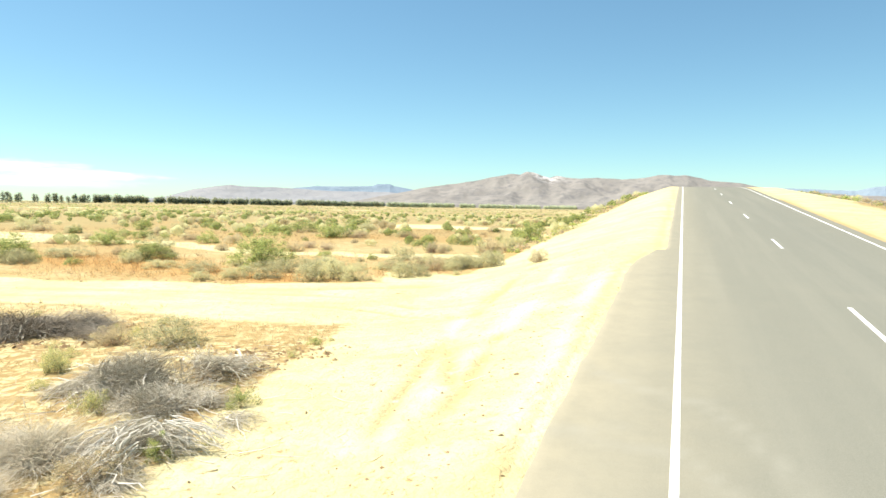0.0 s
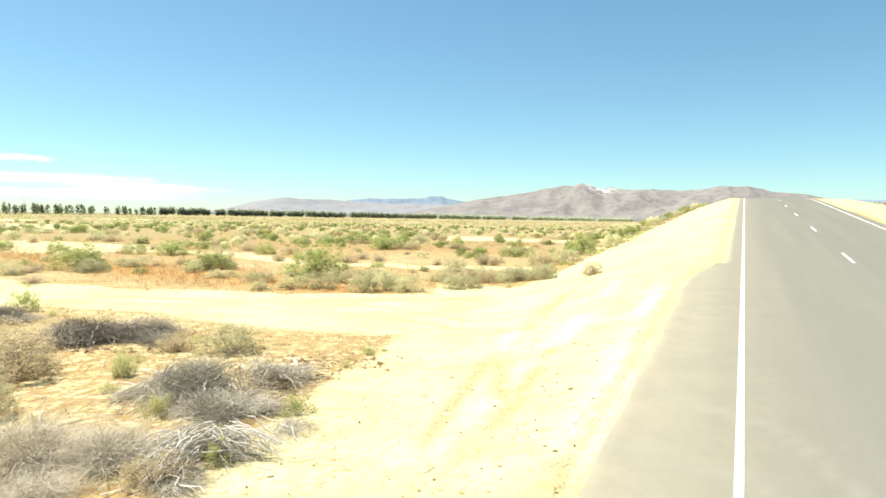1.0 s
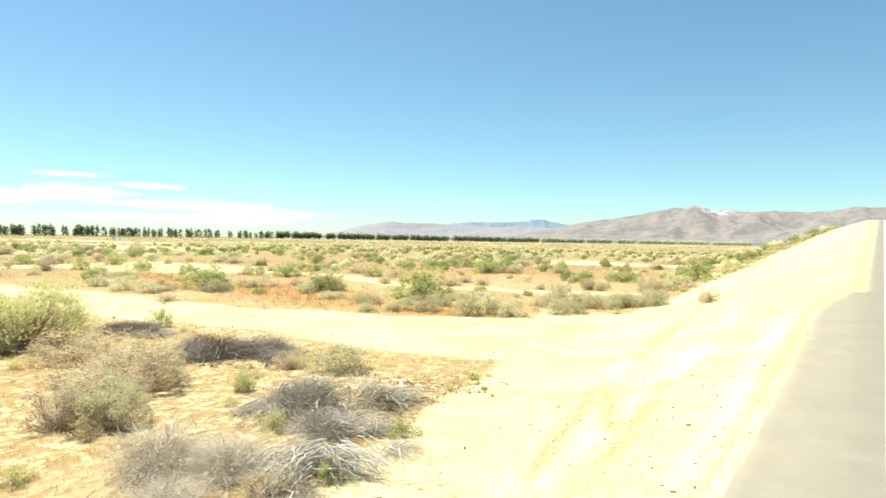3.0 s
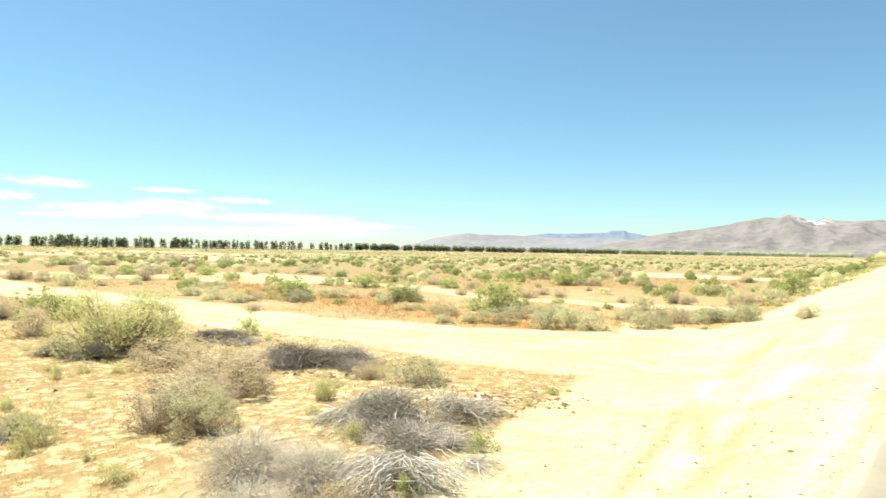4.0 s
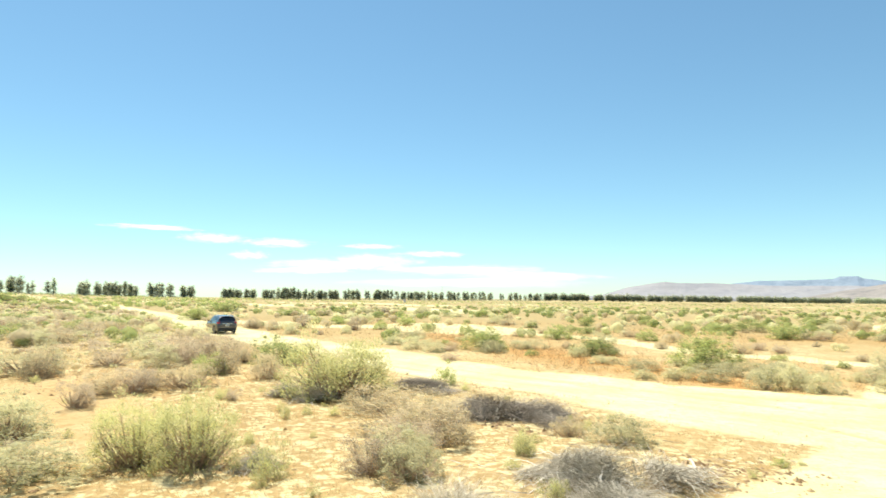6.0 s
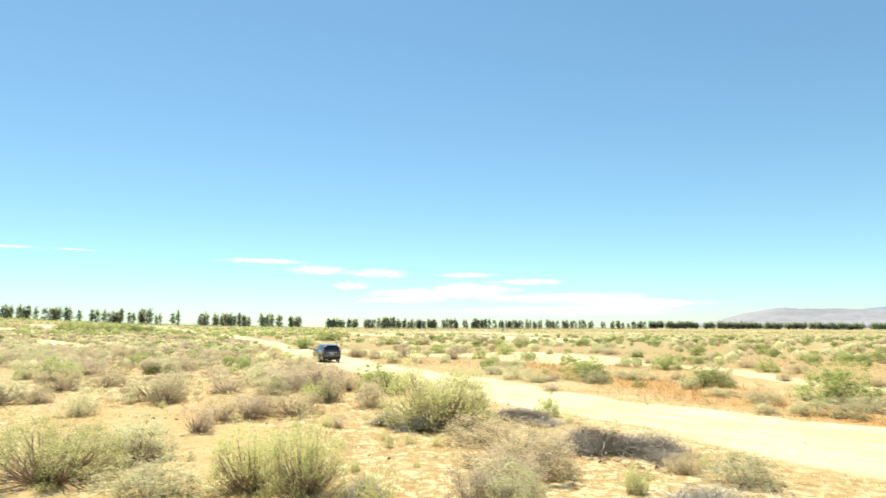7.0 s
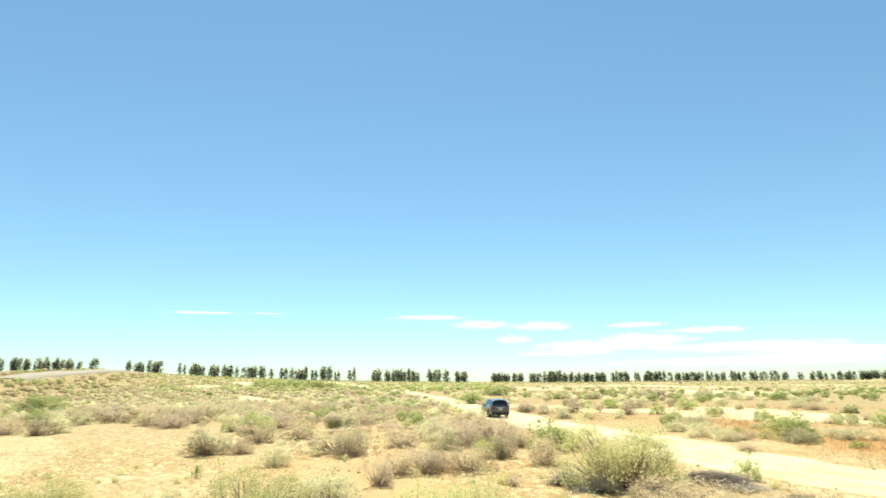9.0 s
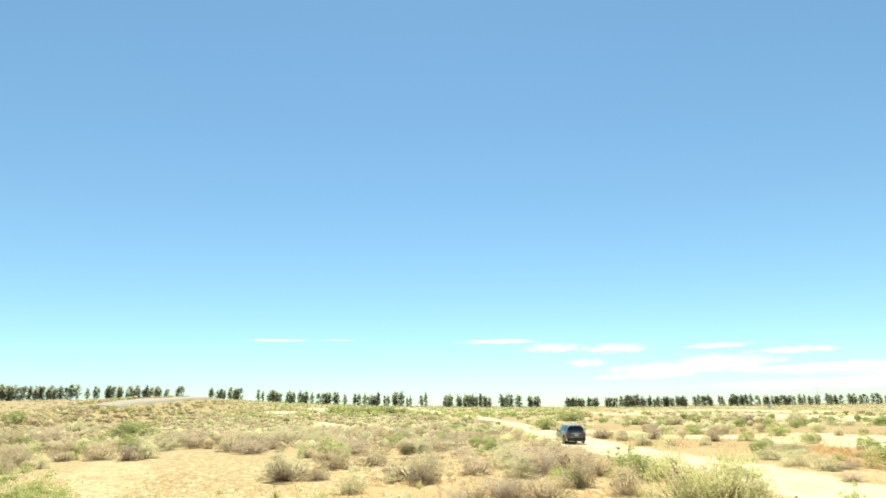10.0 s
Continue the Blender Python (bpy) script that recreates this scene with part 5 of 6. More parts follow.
def far_trees(spans, line, seed):
    """The far end of the row, where the trees merge into one dark line."""
    r = np.random.default_rng(seed)
    at = []
    for a0, a1 in spans:
        for az in np.arange(a0, a1, 0.11):
            at.append(row_point(az + r.uniform(-0.05, 0.05), line))
    x, y = np.array(at).T
    n, per = len(x), 110
    h = 8.8 * r.uniform(0.75, 1.1, n)
    wide = np.hypot(x, y) * 0.0040
    d = r.normal(size=(n, per, 3))
    d /= np.linalg.norm(d, axis=2)[..., None]
    d *= r.uniform(0.5, 1, (n, per, 1))
    z = ground_height(x, y)
    pos = np.stack([x[:, None] + d[..., 0] * wide[:, None], y[:, None] + d[..., 1] * wide[:, None], z[:, None] + h[:, None] * (0.52 + 0.48 * d[..., 2])], -1).reshape(-1, 3)
    v, f = leaf_quads(pos, r.normal(size=(n * per, 3)), np.full(n * per, 1.9), np.full(n * per, 0.62), r)
    hv, hf = blobs(np.column_stack([x, y, z + 0.45 * h]), wide * 0.85, r, 1.4)
    soft = np.vstack([np.repeat(d.reshape(-1, 3) * (1, 1, 0.4) + (0, 0, 0.6), 4, axis=0), np.tile(BLOB, (n, 1)) + (0, 0, 0.6)])
    v, f = joined((v, f), (hv, hf))
    me = soft_normals(mesh_from("far_trees", v, f, LEAF_TREE), soft)
    return tagged(new("far_trees", me), "dark line of far windbreak trees on the plain", "trees", kind="stuff")


far_trees(((28.8, 30.0), (26.0, 28.5), (24.7, 25.4), (21.1, 24.4), (19.6, 20.8), (17.9, 19.3), (14.1, 17.6), (8.7, 13.5), (5.6, 8.5)), [(-345, 560), (-330, 586), (-90, 1033)], 6)
far_trees(((3.6, 5.2), (1.4, 3.6), (-1.0, 1.2), (-2.9, -1.6), (-6.5, -3.5), (-9.0, -6.8), (-12.5, -9.5)), [(-110, 996), (-90, 1033), (440, 2017)], 4)


# ---- small things on the plain ----
def row_undergrowth(a0, a1, line, step, seed):
    """Low dark growth that runs along the foot of a row of trees."""
    r = np.random.default_rng(seed)
    x, y = np.array([row_point(az + r.uniform(-0.06, 0.06), line) for az in np.arange(a0, a1, step)]).T * r.uniform(0.985, 1.01, len(np.arange(a0, a1, step)))
    n, per = len(x), 26
    h = 1.0 * r.lognormal(0, 0.35, n)
    wide = np.hypot(x, y) * radians(step) * r.uniform(0.6, 1.2, n)
    d = r.normal(size=(n, per, 3))
    d /= np.linalg.norm(d, axis=2)[..., None]
    d[..., 2] = np.abs(d[..., 2])
    z = ground_height(x, y)
    pos = np.stack([x[:, None] + d[..., 0] * wide[:, None], y[:, None] + d[..., 1] * wide[:, None], z[:, None] + h[:, None] * d[..., 2]], -1).reshape(-1, 3)
    v, f = leaf_quads(pos, r.normal(size=(n * per, 3)), np.full(n * per, 0.75), np.full(n * per, 0.25), r)
    soft = np.repeat(d.reshape(-1, 3) + (0, 0, 0.3), 4, axis=0)
    me = soft_normals(mesh_from("undergrowth", v, f, LEAF_TREE), soft)
    return tagged(new("undergrowth", me), "low dark growth along the foot of the trees", "undergrowth", kind="stuff")


row_undergrowth(61, 85, NEAR_ROW, 0.1, 61)
row_undergrowth(30, 59.5, FAR_ROW, 0.08, 62)


def litter(name, x, y, length, material, label, seed):
    """Dry sticks that lie about."""
    r = np.random.default_rng(seed)
    paths, radii = [], []
    for px, py in zip(x, y):
        a, ln = r.uniform(0, 2 * math.pi), length * r.lognormal(0, 0.5)
        d = np.array([math.cos(a), math.sin(a), 0.0]) * ln / 2
        c = np.array([px, py, float(ground_height(px, py)) + 0.012])
        bend = np.array([-d[1], d[0], 0]) * r.normal() * 0.25
        paths.append(np.array([c - d, c + bend, c + d]))
        radii.append(r.uniform(0.005, 0.012))
    v, f = tubes(paths, radii, 3)
    return tagged(new(name, mesh_from(name, v, f, material)), label, "sticks", kind="stuff")


x, y, rng = scrub_field(900, 5, 32, -14, 70, lambda x, y: np.where(road_coords(x, y)[1] > -1.7, 0, 0.12 + 0.5 * smooth(0.5, 0.6, fractal(x, y, 4.0, 2, 33))), 86)
litter("dry_sticks", x, y, 0.16, TWIG_BROWN, "dry sticks and stalks scattered over the sand", 87)
x, y = -4.6 + np.random.default_rng(3).normal(size=120) * 1.6, 9.6 + np.random.default_rng(4).normal(size=120) * 2.2
litter("dry_sticks", x, y, 0.45, TWIG_PALE, "bleached broken sticks round the dead brush", 88)


def utility_box(x, y):
    box = new("utility_box")
    z = float(ground_height(x, y)) - 0.05
    steel = plain("blue_grey_steel", (0.42, 0.44, 0.50), 0.5)
    soft_post = bmesh.new()
    bmesh.ops.create_cone(soft_post, cap_ends=True, segments=10, radius1=0.09, radius2=0.08, depth=1.2, matrix=pose(0, 0, 0.6))
    part("post", soft_post, steel, box)
    bm = bmesh.new()
    bmesh.ops.create_cube(bm, size=1, matrix=pose(0, 0, 1.5) @ Matrix.Diagonal((0.9, 0.5, 1.0, 1)))
    bmesh.ops.bevel(bm, geom=bm.edges, offset=0.05, segments=2, affect="EDGES")
    part("cabinet", bm, steel, box)
    box.matrix_world = pose(x, y, z, 0, 0, 30)
    return tagged(box, "small blue-grey utility box on a post", "utility box")


utility_box(-157, 168)


def mast(x, y, h):
    """A slender lattice mast, far beyond the trees."""
    thing = new("lattice_mast")
    steel = plain("mast_steel", (0.35, 0.36, 0.38), 0.5)
    paths, radii = [], []
    feet = [np.array([math.cos(a), math.sin(a), 0]) for a in (0.5, 2.6, 4.7)]
    for f in feet:
        paths.append([f * 0.8, f * 0.25 + (0, 0, h)])
        radii.append(0.10)
    v, f = tubes(paths, radii, 4)
    part("leg_frame", mesh_from("leg_frame", v, f, steel), None, thing)
    paths = []
    for k in range(14):
        z0, z1 = h * k / 14, h * (k + 1) / 14
        for i in range(3):
            a, b = feet[i] * (0.8 - 0.55 * k / 14), feet[(i + 1) % 3] * (0.8 - 0.55 * (k + 1) / 14)
            paths.append([a + (0, 0, z0), b + (0, 0, z1)])
    v, f = tubes(paths, [0.05] * len(paths), 3)
    part("bracing", mesh_from("bracing", v, f, steel), None, thing)
    thing.matrix_world = pose(x, y, float(ground_height(x, y)) - 0.2)
    return tagged(thing, "slender grey lattice mast far beyond the trees", "mast")


mast(-560, 680, 21)


# ---- the car: a grey compact SUV that has turned onto the dirt track ----
def car_paint_material():
    m = Mat("metallic_grey_paint", 0.32, 0.55)
    flake = m.noise(600, 2)
    c = m.mix(m.ramp(flake, 0.4, 0.6), (0.060, 0.057, 0.066), (0.090, 0.085, 0.096))
    sep = m.node("ShaderNodeSeparateXYZ", Vector=m.tc.outputs["Object"])
    dusty = m.math("MULTIPLY", m.ramp(sep.outputs["Z"], 0.75, 0.25), m.ramp(m.noise(5, 5), 0.35, 0.65))
    m.color(m.mix(m.math("MULTIPLY", dusty, 0.5), c, (0.42, 0.35, 0.25)))
    m.b.inputs["Coat Weight"].default_value = 1.0
    m.b.inputs["Coat Roughness"].default_value = 0.06
    return m.m


def lens_material(name, color, roughness=0.08):
    m = Mat(name, roughness)
    m.color(m.mix(m.ramp(m.noise(40, 2), 0.4, 0.6), color, tuple(0.8 * c for c in color)))
    m.b.inputs["Coat Weight"].default_value = 1.0
    return m.m


CAR_PAINT = car_paint_material()
CAR_GLASS = plain("tinted_car_glass", (0.012, 0.014, 0.018), 0.04, 0.0, 0.9, wear=0.3, scale=2)
CAR_BLACK = plain("black_plastic_cladding", (0.022, 0.022, 0.023), 0.6, wear=0.3, scale=12)
CAR_CHROME = plain("car_chrome", (0.75, 0.75, 0.76), 0.12, 1.0, wear=0.1)
CAR_ALLOY = plain("wheel_alloy", (0.40, 0.38, 0.35), 0.35, 0.6, wear=0.25)
CAR_TYRE = plain("dusty_tyre_rubber", (0.030, 0.028, 0.025), 0.85, wear=0.4, scale=8)
CAR_RED = lens_material("red_lamp_lens", (0.42, 0.012, 0.015))
CAR_LAMP = lens_material("clear_lamp_lens", (0.55, 0.57, 0.60))
CAR_PLATE = plain("white_plate", (0.7, 0.7, 0.7), 0.5)
CAR_BAR = plain("dark_plate_bar", (0.06, 0.07, 0.16), 0.5)

FRONT_AXLE, REAR_AXLE, WHEEL_R = 1.38, -1.28, 0.36


def width_at(x):
    return float(np.interp(x, (-2.30, -2.22, -2.05, -1.6, -0.9, 0.6, 1.5, 1.95, 2.15, 2.25, 2.30), (0.76, 0.84, 0.895, 0.922, 0.918, 0.915, 0.922, 0.88, 0.79, 0.68, 0.56)))


def shoulder_at(x):
    return float(np.interp(x, (-2.30, -2.26, -2.15, -1.5, -0.5, 0.95, 1.5, 1.95, 2.15, 2.25, 2.30), (0.90, 1.04, 1.10, 1.085, 1.055, 1.03, 0.985, 0.92, 0.84, 0.74, 0.62)))


def sill_at(x):
    z = float(np.interp(x, (-2.30, -2.15, -1.9, -1.0, 1.0, 1.95, 2.2, 2.30), (0.44, 0.34, 0.27, 0.25, 0.25, 0.22, 0.24, 0.34)))
    for axle in (FRONT_AXLE, REAR_AXLE):
        d = abs(x - axle)
        if d < 0.415:
            z = max(z, WHEEL_R + math.sqrt(0.415 ** 2 - d * d))
    return z


def body_ring(x, out=0.0):
    """Half of the lower body's cross-section, from the sill to the middle of the bonnet."""
    w, zs, zb = width_at(x) + out, shoulder_at(x), sill_at(x)
    crown = float(np.interp(x, (-2.3, -1.8, 0.9, 1.5, 2.0, 2.3), (0.0, 0.0, 0.02, 0.065, 0.06, 0.02)))
    ys = (0.90, 0.965, 0.985, 0.992, 1.0, 0.99, 0.965, 0.90, 0.60, 0.0)
    zt = (zb, zb + 0.04, 0.42, 0.58, 0.74, zs - 0.13, zs - 0.05, zs, zs + 0.75 * crown + 0.01, zs + crown + 0.015)
    return [(w * a, max(zb, min(z, zs + 0.09))) for a, z in zip(ys, zt)]


def roof_at(x):
    return float(np.interp(x, (-2.27, -2.20, -2.06, -1.95, -1.5, -0.8, -0.2, 0.10, 0.28, 0.62, 1.00), (1.08, 1.18, 1.47, 1.565, 1.625, 1.665, 1.668, 1.645, 1.595, 1.345, 1.035)))


def cabin_point(x, v, out=0.0):
    """v runs from the belt line (0) over the roof edge (0.66) to its middle (1)."""
    zt, zb = roof_at(x), shoulder_at(x) - 0.03
    zt = max(zt, zb + 0.01)
    base = float(np.interp(x, (-2.27, -2.0, -1.4, 0.6, 1.0), (0.74, 0.83, 0.865, 0.865, 0.80))) + out
    top = float(np.interp(x, (-2.27, -2.0, -1.2, 0.1, 0.6, 1.0), (0.70, 0.63, 0.665, 0.66, 0.70, 0.74))) + out * 0.8
    share = min(1.0, (zt - zb) / 0.55)
    top = base + (top - base) * share
    rise = min(0.085, 0.45 * (zt - zb))
    if v <= 0.66:
        t = v / 0.66
        return base + (top - base) * (t ** 1.25), zb + (zt - rise - zb) * t
    t = (v - 0.66) / 0.34 * math.pi / 2
    return top * math.cos(t) ** 0.75 if t < 1.5 else top * max(0.0, math.cos(t)) ** 0.75, zt - rise + (rise + out) * math.sin(t)


def loft(rings, xs, mirror=True):
    """A shell through half rings, and its mirror image."""
    bm = bmesh.new()
    for sgn in ((1, -1) if mirror else (1,)):
        rows = [[bm.verts.new((x, sgn * y, z)) for y, z in ring] for x, ring in zip(xs, rings)]
        for a, b in zip(rows, rows[1:]):
            for k in range(len(a) - 1):
                bm.faces.new((a[k], a[k + 1], b[k + 1], b[k]))
        for row in (rows[0], rows[-1]):
            mid = [bm.verts.new((v.co.x, 0, v.co.z)) for v in row]
            for k in range(len(row) - 1):
                bm.faces.new((row[k], row[k + 1], mid[k + 1], mid[k]))
    bmesh.ops.remove_doubles(bm, verts=bm.verts, dist=0.0008)
    bmesh.ops.dissolve_degenerate(bm, edges=bm.edges, dist=0.0005)
    return bm


def cabin_patch(name, x0, x1, v0, v1, material, parent, side, out=0.006, nx=10, nv=6, lean0=0.0, lean1=0.0, label="", low=0.0, high=0.0):
    """A pane that follows the cabin; lean shifts its ends along x from belt to roof."""
    bm = bmesh.new()
    grid = []
    for i in range(nx + 1):
        row = []
        for j in range(nv + 1):
            k = 1 - i / nx
            v = v0 + low * k + (v1 - high * k * k - v0 - low * k) * j / nv
            a, b = x0 + lean0 * j / nv, x1 + lean1 * j / nv
            x = a + (b - a) * i / nx
            y, z = cabin_point(x, v, out)
            row.append((x, y, z))
        grid.append(row)
    for sgn in ((1, -1) if side == 0 else (side,)):
        vs = [[bm.verts.new((x, sgn * y, z)) for x, y, z in row] for row in grid]
        for i in range(nx):
            for j in range(nv):
                bm.faces.new((vs[i][j], vs[i + 1][j], vs[i + 1][j + 1], vs[i][j + 1]))
    bmesh.ops.remove_doubles(bm, verts=bm.verts, dist=0.001)
    ob = part(name, bm, material, parent, label, smooth=True)
    return ob


def soft_box(name, size, at, material, parent, turn=(0, 0, 0), bevel=0.015, label=""):
    bm = bmesh.new()
    bmesh.ops.create_cube(bm, size=1, matrix=Matrix.Diagonal((*size, 1)))
    bmesh.ops.bevel(bm, geom=bm.edges, offset=min(bevel, 0.45 * min(size)), segments=2, affect="EDGES", profile=0.5)
    bm.transform(pose(*at, *turn))
    return part(name, bm, material, parent, label, smooth=True)


def lathe(profile, steps=40):
    """Spins (radius, y) pairs round the y axis."""
    bm = bmesh.new()
    rows = [[bm.verts.new((r * math.cos(2 * math.pi * k / steps), y, r * math.sin(2 * math.pi * k / steps))) for k in range(steps)] for r, y in profile]
    for a, b in zip(rows, rows[1:]):
        for k in range(steps):
            l = (k + 1) % steps
            bm.faces.new((a[k], a[l], b[l], b[k]))
    return bm


def car_wheel(car, x, side):
    wheel = new("wheel")
    wheel.parent = car
    wheel.matrix_basis = pose(x, side * 0.80, WHEEL_R, 0, 0, 0 if side > 0 else 180)
    part("tyre", lathe([(0.235, -0.10), (0.30, -0.118), (0.345, -0.112), (0.36, -0.085), (0.361, 0.085), (0.345, 0.112), (0.30, 0.118), (0.235, 0.10)]), CAR_TYRE, wheel, smooth=True)
    bm = lathe([(0.238, -0.09), (0.238, 0.10), (0.228, 0.108), (0.215, 0.09), (0.205, -0.08)])
    for k in range(14):
        a = 2 * math.pi * (k // 2) / 7 + (0.11 if k % 2 else -0.11)
        sp = bmesh.new()
        bmesh.ops.create_cube(sp, size=1, matrix=Matrix.Diagonal((0.20, 0.028, 0.022, 1)))
        sp.transform(pose(0, 0, 0, 0, -math.degrees(a), 0) @ pose(0.125, 0.078, 0, 0, 0, -4))
        tmp = bpy.data.meshes.new("spoke")
        sp.to_mesh(tmp)
        sp.free()
        bm.from_mesh(tmp)
        bpy.data.meshes.remove(tmp)
    hub = lathe([(0.0, 0.10), (0.045, 0.10), (0.06, 0.085), (0.065, 0.03)], 24)
    tmp = bpy.data.meshes.new("hub")
    hub.to_mesh(tmp)
    hub.free()
    bm.from_mesh(tmp)
    bpy.data.meshes.remove(tmp)
    part("rim", bm, CAR_ALLOY, wheel, "dusty alloy rim with paired spokes")
    part("brake_disc", lathe([(0.0, 0.0), (0.15, 0.0), (0.15, 0.02), (0.0, 0.021)], 28), CAR_BLACK, wheel)


def arch_trim(car, axle, side):
    """Black lip round a wheel opening, with the dark well behind it."""
    bm = bmesh.new()
    rows = []
    for k in range(25):
        a = math.radians(-14 + 208 * k / 24)
        row = []
        for r, dy in ((0.405, -0.10), (0.405, 0.006), (0.425, 0.014), (0.475, 0.012), (0.480, -0.02)):
            x = axle + r * math.cos(a)
            z = WHEEL_R + r * math.sin(a)
            row.append(bm.verts.new((x, side * (width_at(x) * 0.992 + dy), max(z, 0.235))))
        rows.append(row)
    for a, b in zip(rows, rows[1:]):
        for k in range(4):
            bm.faces.new((a[k], a[k + 1], b[k + 1], b[k]))
    part("wheel_arch", bm, CAR_BLACK, car, "black plastic wheel-arch lip", smooth=True)


def build_car(m):
    car = new("suv_car")
    xs = [-2.30 + 0.035 * i for i in range(132)] + [2.30]
    xs = [x for x in xs if x <= 2.30]
    body = part("body", loft([body_ring(x) for x in xs], xs), CAR_PAINT, car, "dusty metallic grey body", smooth=True)
    cx = [-2.27, -2.235, -2.20, -2.16, -2.11, -2.06, -2.0, -1.95, -1.85, -1.7, -1.5, -1.2, -0.8, -0.4, -0.1, 0.05, 0.15, 0.25, 0.35, 0.5, 0.65, 0.8, 0.92, 1.0]
    vs = [0, 0.15, 0.3, 0.45, 0.58, 0.66, 0.70, 0.76, 0.84, 0.92, 1.0]
    part("cabin", loft([[cabin_point(x, v) for v in vs] for x in cx], cx), CAR_PAINT, car, "grey roof and pillars", smooth=True)
    # glass
    cabin_patch("windscreen", 0.36, 0.95, 0.70, 1.0, CAR_GLASS, car, 0)
    cabin_patch("rear_window", -2.19, -2.045, 0.70, 1.0, CAR_GLASS, car, 0)
    for side in (1, -1):
        cabin_patch("front_side_window", -0.13, 0.86, 0.06, 0.60, CAR_GLASS, car, side, lean1=-0.52, lean0=-0.02)
        cabin_patch("rear_side_window", -1.12, -0.18, 0.06, 0.60, CAR_GLASS, car, side, lean0=0.02, lean1=-0.02)
        cabin_patch("quarter_window", -1.80, -1.17, 0.06, 0.60, CAR_GLASS, car, side, lean0=0.10, lean1=-0.02, low=0.30, high=0.20)
        cabin_patch("window_surround", -1.20, 0.80, 0.05, 0.61, CAR_BLACK, car, side, out=0.003, nx=16, lean1=-0.48, label="gloss black pillars between the windows")
        cabin_patch("window_trim", -1.17, 0.92, 0.0, 0.05, CAR_CHROME, car, side, out=0.010, nx=24, nv=1, label="bright chrome window trim")
        cabin_patch("pillar_trim", -1.84, -1.17, 0.03, 0.06, CAR_CHROME, car, side, out=0.009, nx=8, nv=1, low=0.32, high=-0.32)
        # sill cladding with a bright strip
        soft_box("sill_cladding", (1.92, 0.05, 0.13), (0.05, side * 0.885, 0.285), CAR_BLACK, car)
        soft_box("sill_strip", (1.86, 0.018, 0.030), (0.05, side * 0.920, 0.345), CAR_CHROME, car, bevel=0.006, label="chrome strip along the sill")
        for axle in (FRONT_AXLE, REAR_AXLE):
            arch_trim(car, axle, side)
            car_wheel(car, axle, side)
        for hx in (0.02, -0.98):
            soft_box("door_handle", (0.20, 0.035, 0.030), (hx, side * 0.922, 0.915), CAR_CHROME, car, bevel=0.012)
        for sx in (0.93, -0.15, -1.02):
            soft_box("door_seam", (0.008, 0.006, 0.56), (sx, side * (width_at(sx) * 0.999 - 0.002), 0.66), CAR_BLACK, car, bevel=0.002)
        mirror = soft_box("wing_mirror", (0.13, 0.20, 0.14), (0.72, side * 1.00, 1.10), CAR_PAINT, car, (0, 0, side * 10), 0.04)
        soft_box("mirror_foot", (0.06, 0.14, 0.03), (0.72, side * 0.90, 1.045), CAR_BLACK, mirror, bevel=0.01)
        # roof rail on two feet
        rail = [np.array([x, side * 0.60, roof_at(x) + 0.035 - 0.05 * max(0.0, abs(x + 0.75) - 0.85)]) for x in np.linspace(-1.72, 0.12, 9)]
        v, f = tubes([rail, [rail[0], rail[0] - (0, 0, 0.07)], [rail[-1], rail[-1] - (0, 0, 0.07)]], [0.022, 0.03, 0.03], 6)
        part("roof_rail", mesh_from("roof_rail", v, f, CAR_CHROME, True), None, car, "silver roof rail")
        # lamps
        soft_box("headlight", (0.30, 0.34, 0.105), (2.085, side * 0.64, 0.785), CAR_LAMP, car, (0, 8, side * -33), 0.03, "clear swept headlight")
        soft_box("fog_lamp", (0.06, 0.16, 0.06), (2.20, side * 0.60, 0.42), CAR_LAMP, car, (0, 0, side * -28), 0.02)
        soft_box("tail_light", (0.26, 0.34, 0.14), (-2.16, side * 0.715, 1.03), CAR_RED, car, (0, 0, side * 24), 0.03, "red tail light")
        soft_box("tail_light_column", (0.10, 0.05, 0.20), (-2.165, side * 0.71, 1.14), CAR_RED, car, (side * 9, 17, 0), 0.02, "red tail light column")
        soft_box("rear_reflector", (0.03, 0.20, 0.045), (-2.265, side * 0.62, 0.50), CAR_RED, car, (0, 0, side * 14), 0.01)
        soft_box("exhaust_tip", (0.12, 0.13, 0.055), (-2.24, side * 0.52, 0.33), CAR_CHROME, car, bevel=0.02)
    # front
    soft_box("grille", (0.05, 0.98, 0.17), (2.262, 0, 0.68), CAR_BLACK, car, (0, -12, 0), 0.02)
    soft_box("grille_bar", (0.03, 1.06, 0.035), (2.275, 0, 0.755), CAR_CHROME, car, (0, -12, 0), 0.01)
    soft_box("front_badge", (0.02, 0.12, 0.10), (2.298, 0, 0.70), CAR_CHROME, car, (0, -12, 0), 0.008)
    soft_box("lower_intake", (0.05, 1.10, 0.13), (2.262, 0, 0.43), CAR_BLACK, car, bevel=0.02)
    soft_box("skid_plate", (0.10, 1.20, 0.05), (2.235, 0, 0.32), CAR_CHROME, car, bevel=0.02)
    # rear
    soft_box("rear_bumper", (0.16, 1.66, 0.24), (-2.235, 0, 0.46), CAR_BLACK, car, bevel=0.05, label="black lower rear bumper")
    plate = soft_box("number_plate", (0.012, 0.32, 0.16), (-2.312, 0, 0.80), CAR_PLATE, car, bevel=0.004)
    soft_box("plate_bar", (0.006, 0.24, 0.06), (-2.320, 0, 0.80), CAR_BAR, plate, bevel=0.002)
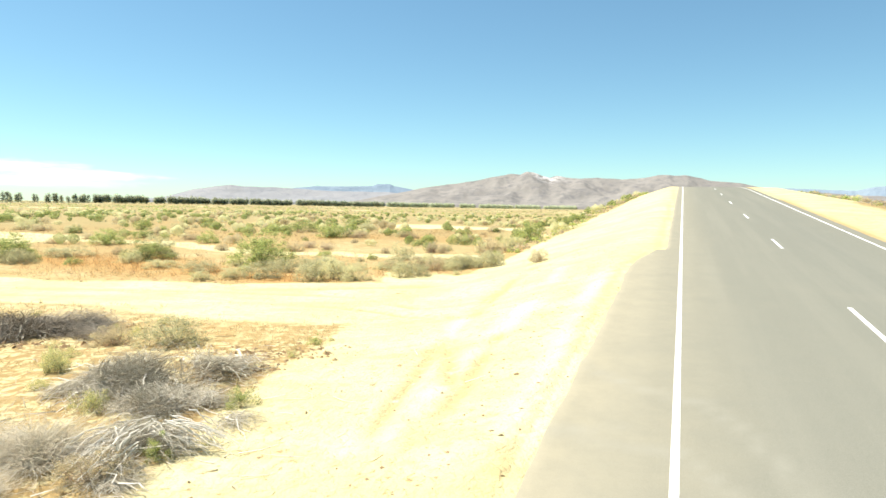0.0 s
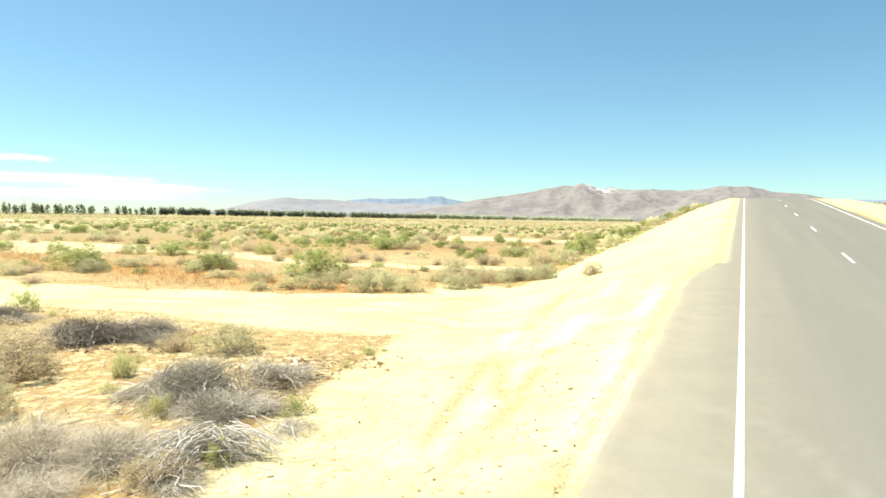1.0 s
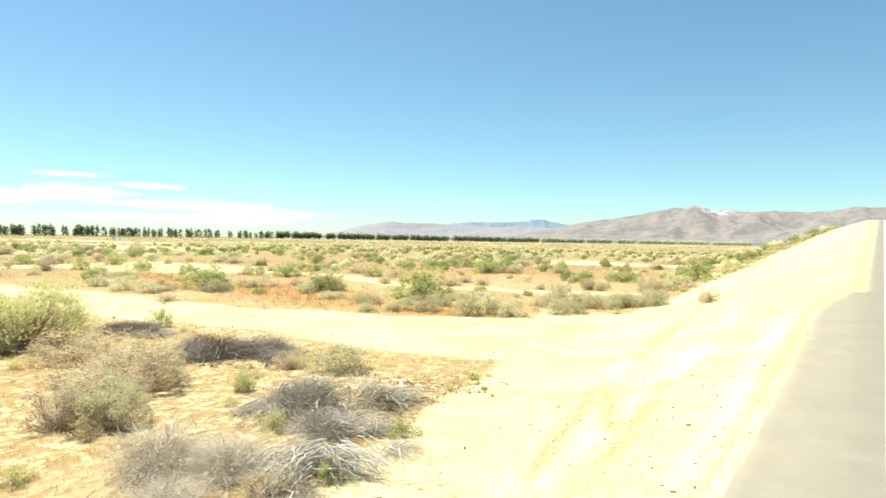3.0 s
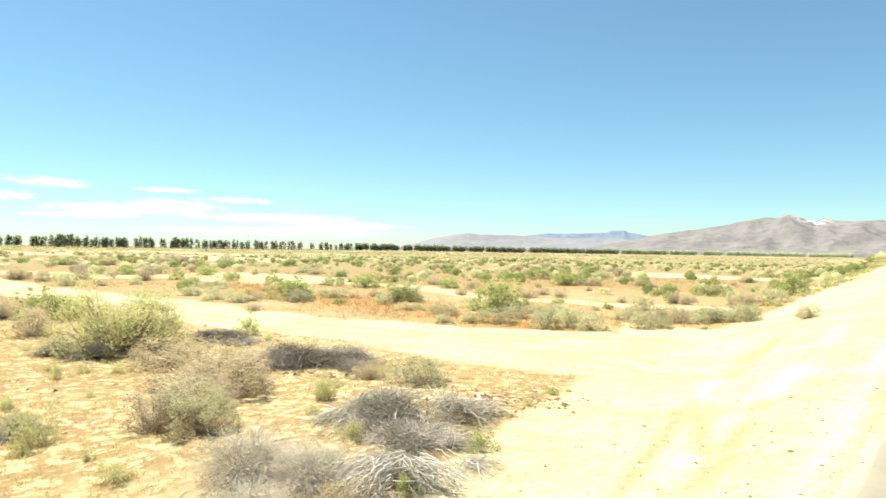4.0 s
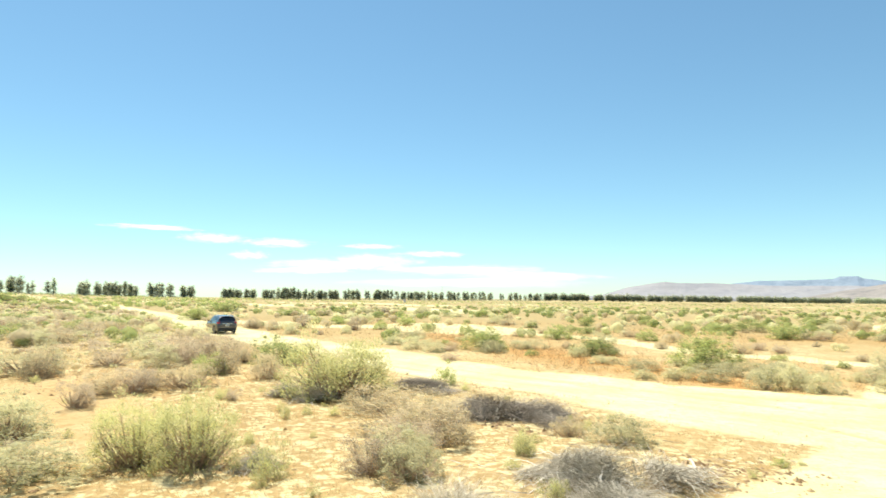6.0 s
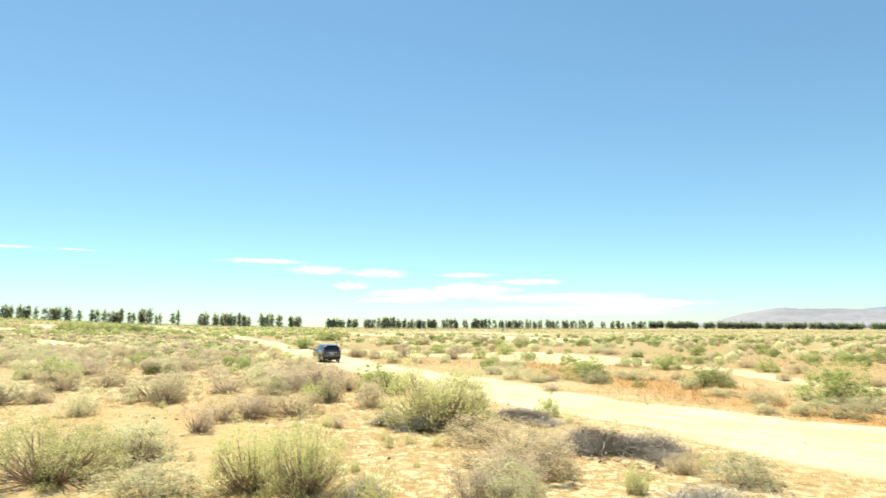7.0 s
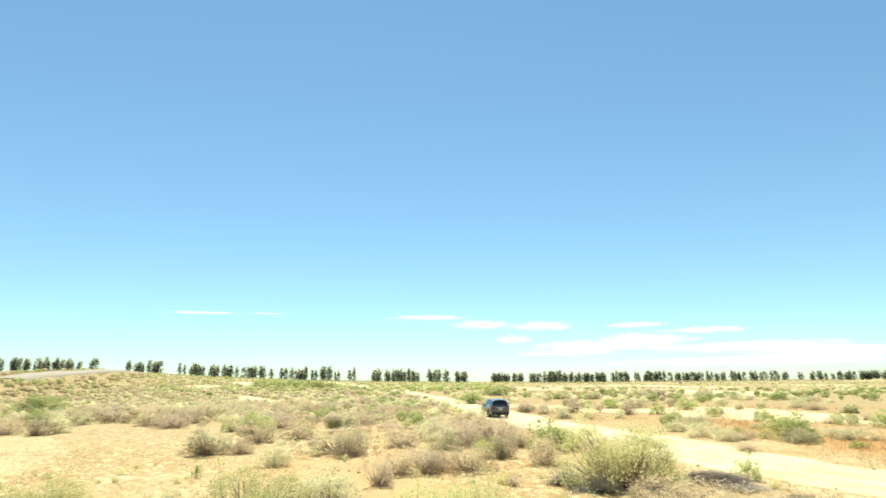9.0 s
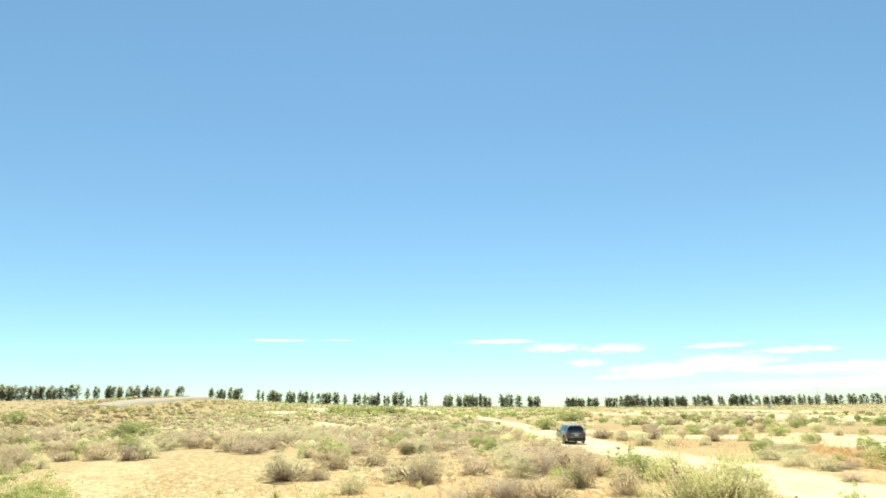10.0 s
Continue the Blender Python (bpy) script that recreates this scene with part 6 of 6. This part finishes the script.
    soft_box("tailgate_trim", (0.03, 0.86, 0.04), (-2.295, 0, 0.945), CAR_CHROME, car, bevel=0.01)
    soft_box("rear_spoiler", (0.24, 1.20, 0.035), (-2.04, 0, 1.60), CAR_PAINT, car, (0, -7, 0), 0.015)
    soft_box("roof_fin", (0.16, 0.05, 0.06), (-1.62, 0, 1.655), CAR_PAINT, car, bevel=0.02)
    soft_box("underbody", (3.5, 1.40, 0.22), (0.0, 0, 0.34), CAR_BLACK, car, bevel=0.03)
    # dark wheel wells
    for axle in (FRONT_AXLE, REAR_AXLE):
        soft_box("wheel_well", (0.80, 1.66, 0.36), (axle, 0, 0.58), CAR_BLACK, car, bevel=0.08)
    car.matrix_world = m
    return tagged(car, "dusty dark grey compact SUV standing on the dirt track", "car")


build_car(pose(-52.0, 30.6, float(ground_height(-52.0, 30.6)) - 0.01, 0, 0, 163))


# ---- bleached branches that arch over the near brush ----
def bleached_branches(x, y, turn):
    r = np.random.default_rng(52)
    heap = new("bleached_branch_heap")
    for k in range(60):
        fan = r.integers(0, 3)
        a = (math.pi * 1.02, math.pi * 1.25, -0.55)[fan] + r.normal() * 0.30
        root = np.array([(0.05, -0.28, 0.30)[fan] + r.normal() * 0.15, (0.05, -0.08, 0.0)[fan] + r.normal() * 0.12, r.uniform(0.16, 0.48)])
        ln = r.uniform(0.25, 0.85)
        tip = root + np.array([math.cos(a) * ln, math.sin(a) * ln, 0])
        tip[2] = max(0.02, root[2] - 0.12 - 0.5 * ln * r.uniform(0.2, 1.0))
        main = bent(r, root, tip, 0.16 * r.uniform(0.3, 1.2), 7, 0.014)
        paths, radii = [main], [r.uniform(0.006, 0.014)]
        for fork in range(r.integers(1, 4)):
            k0 = r.integers(2, 5)
            end = main[k0] + (main[-1] - main[k0]) * r.uniform(0.5, 0.9) + r.normal(size=3) * 0.10
            end[2] = max(end[2], 0.01)
            paths.append(bent(r, main[k0], end, 0.03, 4, 0.010))
            radii.append(r.uniform(0.005, 0.008))
        v, f = tubes(paths, radii, 5)
        part("branch", mesh_from("branch", v, f, TWIG_PALE, smooth=True), None, heap)
    heap.matrix_world = pose(x, y, float(ground_height(x, y)) - 0.02, 0, 0, turn)
    return tagged(heap, "heap of bleached white branches arching over dead brush", "branches")


bleached_branches(-3.85, 7.62, 28)


# ---- an uprooted stump at the end of the brush, with its ball of earth ----
def uprooted_stump(x, y):
    r = np.random.default_rng(41)
    thing = new("uprooted_stump")
    n = 60
    d = r.normal(size=(n, 3))
    d /= np.linalg.norm(d, axis=1)[:, None]
    v, f = blobs(d * (0.20, 0.16, 0.13) + (0, 0, 0.14), r.uniform(0.04, 0.10, n), r, 0.8)
    part("earth_ball", mesh_from("earth_ball", v, f, twig_material("pale_root_earth", (0.42, 0.29, 0.15), (0.58, 0.43, 0.24)), True), None, thing, "brown ball of dry earth")
    for k in range(9):
        a = r.uniform(0, 2 * math.pi)
        tip = np.array([math.cos(a) * 0.55, math.sin(a) * 0.45, r.uniform(0.02, 0.5)])
        mid = tip * 0.5 + r.normal(size=3) * 0.07
        mid[2] = abs(mid[2]) + 0.1
        v, f = tubes([[np.array([0, 0, 0.14]), mid, tip]], [r.uniform(0.015, 0.03)], 5)
        part("root", mesh_from("root", v, f, TWIG_BROWN, smooth=True), None, thing)
    thing.matrix_world = pose(x, y, float(ground_height(x, y)) - 0.06, 0, 0, 30) @ Matrix.Diagonal((0.9, 0.9, 0.75, 1))
    return tagged(thing, "uprooted brown stump with broken roots and earth", "stump")


uprooted_stump(-4.1, 10.9)
r_ = np.random.default_rng(47)
for px, py, n, sx, sy, size in ((-4.0, 11.9, 80, 0.5, 0.35, 0.038), (-3.7, 13.1, 90, 0.8, 0.25, 0.04), (-9.9, 14.0, 90, 1.2, 0.2, 0.05)):
    clods("earth_clods", px + r_.normal(size=n) * sx, py + r_.normal(size=n) * sy, size, CLOD, "ridge of broken brown earth on the sand", int(px * -10))
for kind, px, py, w, h in (("sparse", -5.26, 8.9, 0.5, 0.45), ("sparse", -7.94, 12.3, 0.45, 0.42), ("sparse", -6.85, 10.1, 0.3, 0.25), ("beige", -4.0, 6.8, 0.7, 0.4)):
    plant(kind, px, py, w, h)
